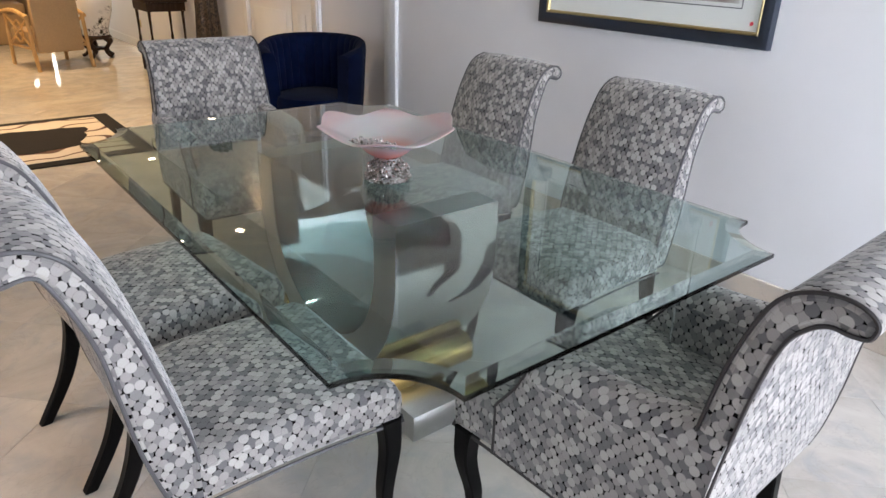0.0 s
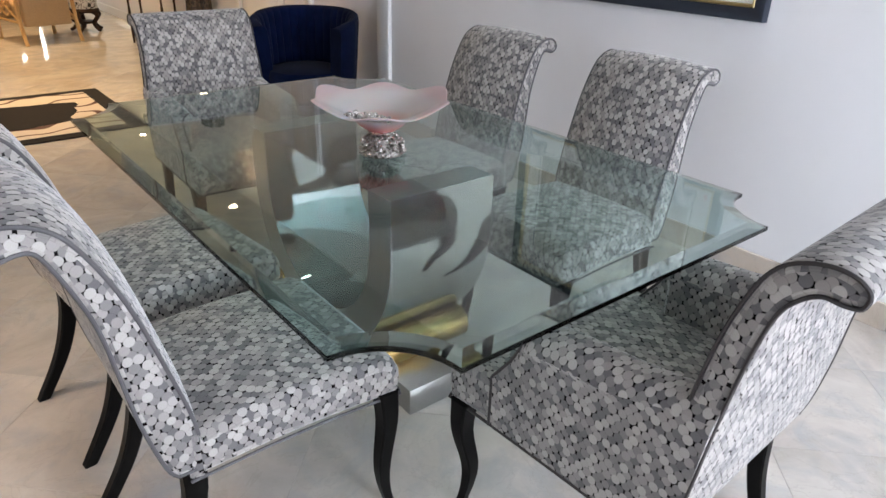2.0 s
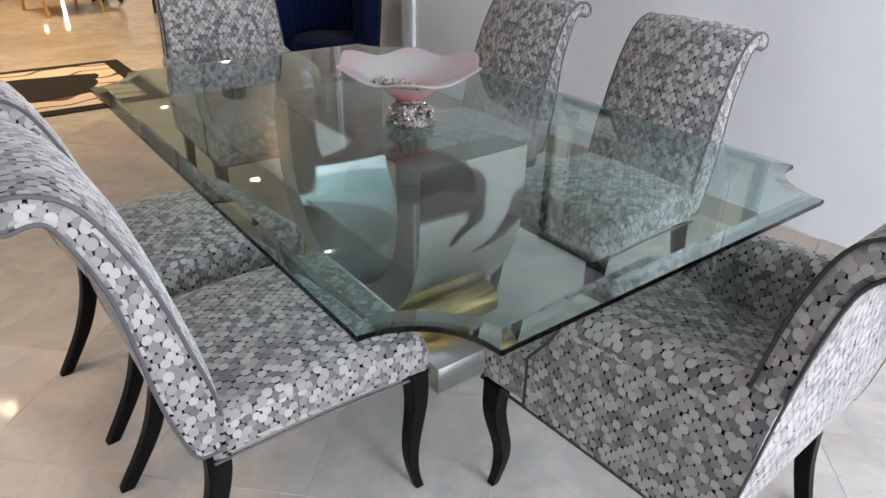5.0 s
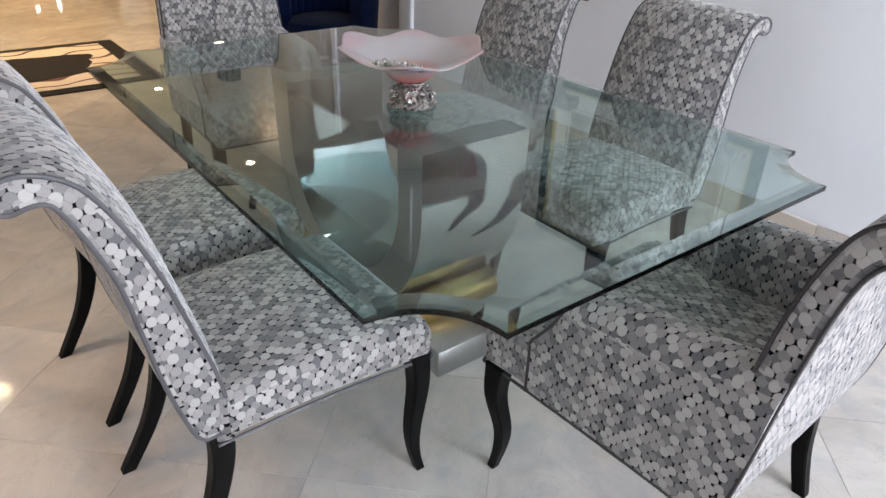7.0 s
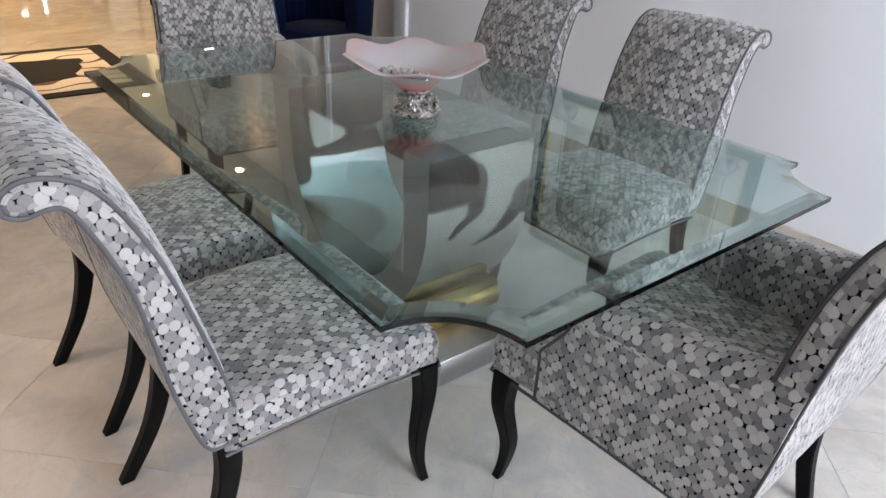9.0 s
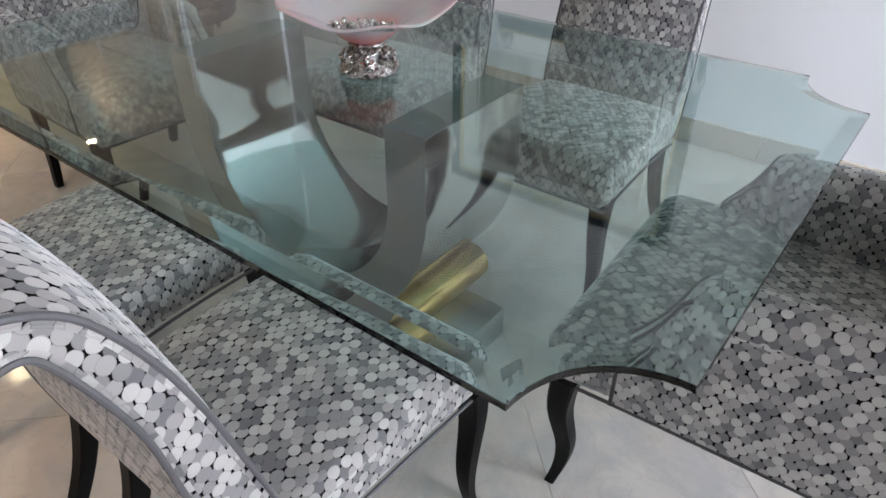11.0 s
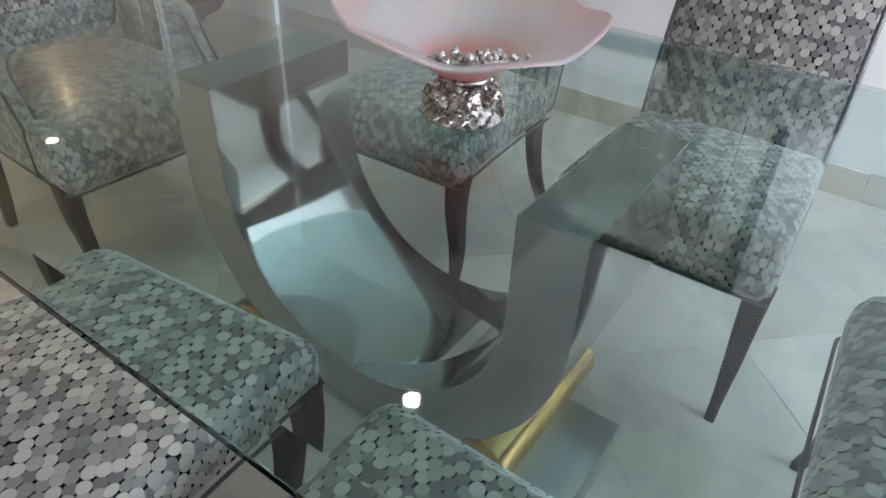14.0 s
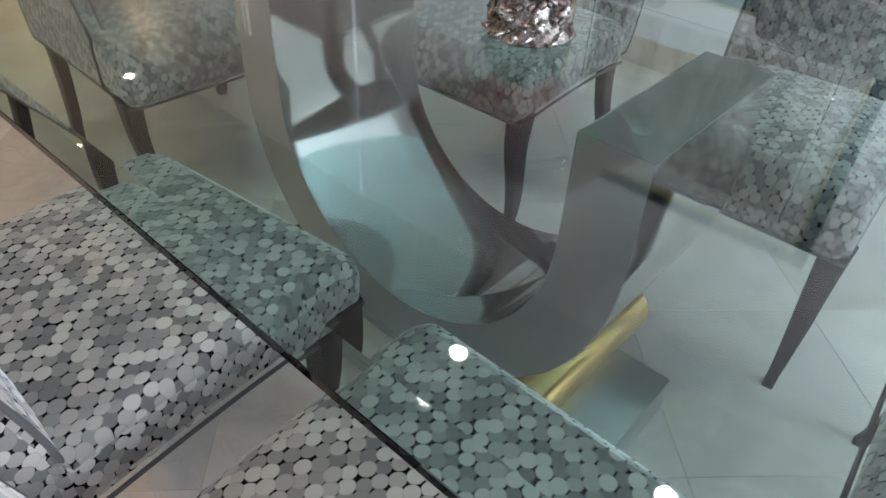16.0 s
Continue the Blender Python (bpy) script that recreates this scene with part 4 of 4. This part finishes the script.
def rug():
    root = thing("rug", "black bordered beige rug with brown scrolls and black centre", "rug", pose(-0.14, 5.2, 0.002))
    hx, hy = 1.06, 0.74
    boxed("border", (-hx, hx, -hy, hy, 0.0, 0.008), make_plain("black_wool", (0.007, 0.006, 0.006), 0.95, scale=120, bump=0.4), root, "black wool border", 0.003, 1)
    m = Mat("scrolled_wool", Roughness=0.95)
    v = m.coords("Object")
    w = m.node("TexWave", {"Vector": v, "Scale": 1.7, "Distortion": 9.0, "Detail": 1.0, "Detail Scale": 1.2}, wave_type="RINGS")
    m.base(m.mix(m.ramp(w.outputs["Fac"], (0.06, 1.0), (0.12, 0.0)), (0.58, 0.52, 0.45), (0.10, 0.05, 0.04)))
    m.bump(m.noise(v, 300, 2), 0.4, 0.002)
    boxed("field", (-hx + 0.13, hx - 0.13, -hy + 0.11, hy - 0.11, 0.0082, 0.0115), m.m, root, "beige field with brown scrolls", 0.002, 1)
    rng = random.Random(2)
    bm = bmesh.new()
    ring = []
    for k in range(48):
        a = 2 * math.pi * k / 48
        c, s = math.cos(a), math.sin(a)
        f = 1 / max(abs(c) / 0.72, abs(s) / 0.34)
        ring.append((f * c * (1 + 0.08 * math.sin(5 * a) + rng.uniform(-0.03, 0.03)), f * s * (1 + 0.08 * math.cos(7 * a) + rng.uniform(-0.03, 0.03))))
    lo = [bm.verts.new((x, y, 0.0118)) for x, y in ring]
    hi = [bm.verts.new((x, y, 0.0148)) for x, y in ring]
    for k in range(48):
        bm.faces.new((lo[k], lo[(k + 1) % 48], hi[(k + 1) % 48], hi[k]))
    bm.faces.new(hi)
    bm.faces.new(lo)
    part("centre", bm, make_plain("dark_wool", (0.007, 0.005, 0.005), 0.95, scale=120, bump=0.4), root, "black ragged centre panel", smooth=False)


rug()


def rattan_chair(matrix):
    root = thing("rattan_armchair", "honey rattan armchair with tan upholstered back", "armchair", matrix, "rattan armchairs")
    part("backrest", box(bmesh.new(), -0.36, -0.28, -0.26, 0.26, 0.20, 0.80, 0.02, 3), TAN, root, "tan upholstered back")
    part("seat", box(bmesh.new(), -0.28, 0.34, -0.29, 0.29, 0.28, 0.44, 0.03, 3), TAN, root)
    for s in (-1, 1):
        part("leg", tube(bmesh.new(), smooth_path([(-0.42, s * 0.31, 0.0), (-0.36, s * 0.31, 0.22), (-0.33, s * 0.31, 0.60)], 5), [0.022] * 11, 8), RATTAN, root)
        part("leg", tube(bmesh.new(), smooth_path([(0.36, s * 0.31, 0.0), (0.35, s * 0.31, 0.3), (0.34, s * 0.31, 0.62)], 5), [0.022] * 11, 8), RATTAN, root)
        part("arm", tube(bmesh.new(), smooth_path([(-0.36, s * 0.32, 0.60), (0.0, s * 0.33, 0.66), (0.38, s * 0.32, 0.62)], 6), 0.026, 8), RATTAN, root)
        bm = bmesh.new()
        for a, b in (((-0.34, 0.25), (0.34, 0.60)), ((-0.34, 0.60), (0.34, 0.25)), ((-0.34, 0.25), (0.34, 0.25))):
            tube(bm, [(a[0], s * 0.31, a[1]), (b[0], s * 0.31, b[1])], 0.014, 8)
        ring = [(0.12 * math.cos(2 * math.pi * k / 20), s * 0.31, 0.425 + 0.12 * math.sin(2 * math.pi * k / 20)) for k in range(20)]
        tube(bm, ring, 0.012, 6, closed=True)
        part("side_lattice", bm, RATTAN, root, "bent rattan side lattice")
    return root


rattan_chair(pose(1.06, 9.0, 0, 0, 0, 101))


def sofa():
    root = thing("sofa", "tan upholstered sofa by the living room window", "sofa", pose(0.1, 11.6, 0, 0, 0, -90))
    part("base", box(bmesh.new(), -0.45, 0.45, -1.1, 1.1, 0.0, 0.42, 0.03, 3), TAN, root)
    part("backrest", box(bmesh.new(), -0.47, -0.22, -1.1, 1.1, 0.421, 0.88, 0.06, 4), TAN, root)
    for s in (-1, 1):
        part("arm", box(bmesh.new(), -0.45, 0.45, s * 1.0 - 0.1 + s * 0.21, s * 1.0 + 0.1 + s * 0.21, 0.0, 0.62, 0.05, 4), TAN, root)
        part("cushion", box(bmesh.new(), -0.21, 0.44, s * 0.55 - 0.53, s * 0.55 + 0.53, 0.422, 0.56, 0.04, 4), TAN, root)


sofa()


def urn():
    stand = thing("urn_stand", "carved dark wood stand with scrolled legs", "stand", pose(1.70, 9.45, 0))
    part("top", lathe(bmesh.new(), [(0.0, 0.24), (0.17, 0.24), (0.185, 0.26), (0.17, 0.285), (0.0, 0.285)], 28), DARKWOOD, stand)
    part("ring", lathe(bmesh.new(), [(0.06, 0.10), (0.11, 0.10), (0.11, 0.13), (0.06, 0.13)], 24), DARKWOOD, stand)
    for k in range(5):
        a = 2 * math.pi * k / 5 + 0.3
        path = smooth_path([(0.13, 0, 0.245), (0.19, 0, 0.20), (0.12, 0, 0.11), (0.15, 0, 0.05), (0.20, 0, 0.02)], 5)
        bm = tube(bmesh.new(), path, [0.030 - 0.010 * j / (len(path) - 1) for j in range(len(path))], 8)
        bmesh.ops.rotate(bm, cent=(0, 0, 0), matrix=Matrix.Rotation(a, 3, "Z"), verts=bm.verts)
        part("leg", bm, DARKWOOD, stand)
    pot = thing("porcelain_urn", "large white porcelain urn painted with dark branches", "urn", pose(1.70, 9.45, 0.286))
    m = Mat("painted_porcelain", Roughness=0.12)
    v = m.coords("Object")
    twig = m.ramp(m.noise(v, 5.0, 5, 0.6, 2.5), (0.49, 0.0), (0.50, 1.0), (0.525, 1.0), (0.535, 0.0))
    leaf = m.ramp(m.noise(v, 16, 2, 0.5), (0.60, 0.0), (0.62, 1.0))
    zone = m.ramp(m.noise(v, 3.2, 1), (0.46, 0.0), (0.5, 1.0))
    m.base(m.mix(m.math("MULTIPLY", m.math("MAXIMUM", twig, leaf), zone), (0.78, 0.77, 0.72), (0.05, 0.05, 0.04)))
    part("body", lathe(bmesh.new(), [(0.0, 0.0), (0.155, 0.0), (0.165, 0.02), (0.16, 0.06), (0.19, 0.16), (0.235, 0.30), (0.25, 0.42), (0.22, 0.54), (0.14, 0.61), (0.11, 0.66), (0.14, 0.71), (0.0, 0.70)], 40), m.m, pot)


urn()


def console():
    root = thing("console_table", "dark console table on slim turned legs", "table", pose(2.12, 8.0, 0))
    part("top", box(bmesh.new(), -0.24, 0.24, -0.30, 0.30, 0.80, 0.835, 0.008, 2), DARKWOOD, root)
    part("apron", box(bmesh.new(), -0.22, 0.22, -0.27, 0.27, 0.70, 0.799, 0.004, 1), DARKWOOD, root)
    for x in (-0.19, 0.19):
        for y in (-0.24, 0.24):
            part("leg", lathe(bmesh.new(), [(0.0, 0.0), (0.012, 0.0), (0.016, 0.1), (0.012, 0.3), (0.018, 0.36), (0.012, 0.42), (0.018, 0.70), (0.0, 0.70)], 10, (x, y, 0)), DARKWOOD, root)


console()


def drape():
    """Dark brocade hanging in folds by the wall."""
    root = thing("brocade_drape", "dark brown brocade drape hanging in folds by the wall", "drape", pose(2.22, 6.72, 0))
    bm = bmesh.new()
    n, rows = 60, []
    for j in range(9):
        z = 0.30 + 1.9 * j / 8
        ring = []
        for k in range(n):
            a = 2 * math.pi * k / n
            r = (0.13 + 0.02 * math.sin(9 * a + 0.3 * j)) * (1.0 + 0.12 * math.cos(j))
            ring.append(bm.verts.new((0.8 * r * math.cos(a), 1.15 * r * math.sin(a), z)))
        rows.append(ring)
    for a, b in zip(rows, rows[1:]):
        for k in range(n):
            bm.faces.new((a[k], a[(k + 1) % n], b[(k + 1) % n], b[k]))
    bm.faces.new(rows[0])
    bm.faces.new(rows[-1])
    m = Mat("brown_brocade", Roughness=0.8)
    g = m.noise(m.coords("Object"), 22, 5, 0.6, 1.5)
    m.base(m.ramp(g, (0.4, (0.022, 0.016, 0.012)), (0.6, (0.10, 0.07, 0.045))))
    part("cloth", bm, m.m, root)
    boxed("weight", (-0.1, 0.1, -0.1, 0.1, 0.0, 0.301), DARKWOOD, root, "dark wooden foot", 0.01)


drape()


def outlet():
    root = thing("wall_outlet", "small brass wall outlet plate", "outlet", pose(EAST - 0.0005, 9.9, 0.36))
    boxed("plate", (-0.006, 0.0, -0.035, 0.035, -0.055, 0.055), GOLD, root, bevel=0.002)


outlet()


# ---- the marble floor, laid diagonally ----
def marble_floor():
    bm = bmesh.new()
    box(bm, WEST, EAST, SOUTH, NORTH, -0.12, -0.0025)
    floor = tagged(part("floor", bm, GROUT, None, smooth=False), "polished cream marble floor laid diagonally in square tiles", "floor", kind="structure")
    pitch = 0.665 / math.sqrt(2)
    g = 0.0006
    bm = bmesh.new()
    h = pitch / 2 - g
    box(bm, -h, h, -h, h, -0.0024, 0.0, 0.0007, 1)
    me = bpy.data.meshes.new("tile")
    bm.to_mesh(me)
    bm.free()
    me.materials.append(MARBLE)
    rest = []
    # joints where x - y = 0.14 + 0.665 i and x + y = 0.598 + 0.665 j
    for i in range(-40, 20):
        for j in range(-20, 40):
            d, s = 0.14 + 0.665 * (i + 0.5), 0.598 + 0.665 * (j + 0.5)
            x, y = (s + d) / 2, (s - d) / 2
            m = 0.3325
            if not (WEST + m < x < EAST - m and SOUTH + m < y < NORTH - m):
                if WEST - m < x < EAST + m and SOUTH - m < y < NORTH + m:
                    rest.append((x, y, True))
                continue
            if -2.2 < x and -1.6 < y < 6.5:
                ob = new("tile", me)
                ob.location, ob.rotation_euler = (x, y, 0), (0, 0, radians(45))
                ob.parent = floor
            else:
                rest.append((x, y, False))
    bm = bmesh.new()
    k = (pitch / 2 - g) * math.sqrt(2)
    for x, y, cut in rest:
        quad = [(x + k, y), (x, y + k), (x - k, y), (x, y - k)]
        if cut:
            for axis, sign, lim in ((0, 1, EAST), (0, -1, -WEST), (1, 1, NORTH), (1, -1, -SOUTH)):
                out = []
                for a, b in zip(quad, quad[1:] + quad[:1]):
                    fa, fb = lim - sign * a[axis], lim - sign * b[axis]
                    if fa >= 0:
                        out.append(a)
                    if fa * fb < 0:
                        t = fa / (fa - fb)
                        out.append((a[0] + (b[0] - a[0]) * t, a[1] + (b[1] - a[1]) * t))
                quad = out
                if len(quad) < 3:
                    break
        if len(quad) >= 3:
            bm.faces.new([bm.verts.new((a, b, 0.0)) for a, b in quad])
    ob = part("far_tiles", bm, MARBLE, floor, smooth=False)
    ob["kind"] = "stuff"


marble_floor()
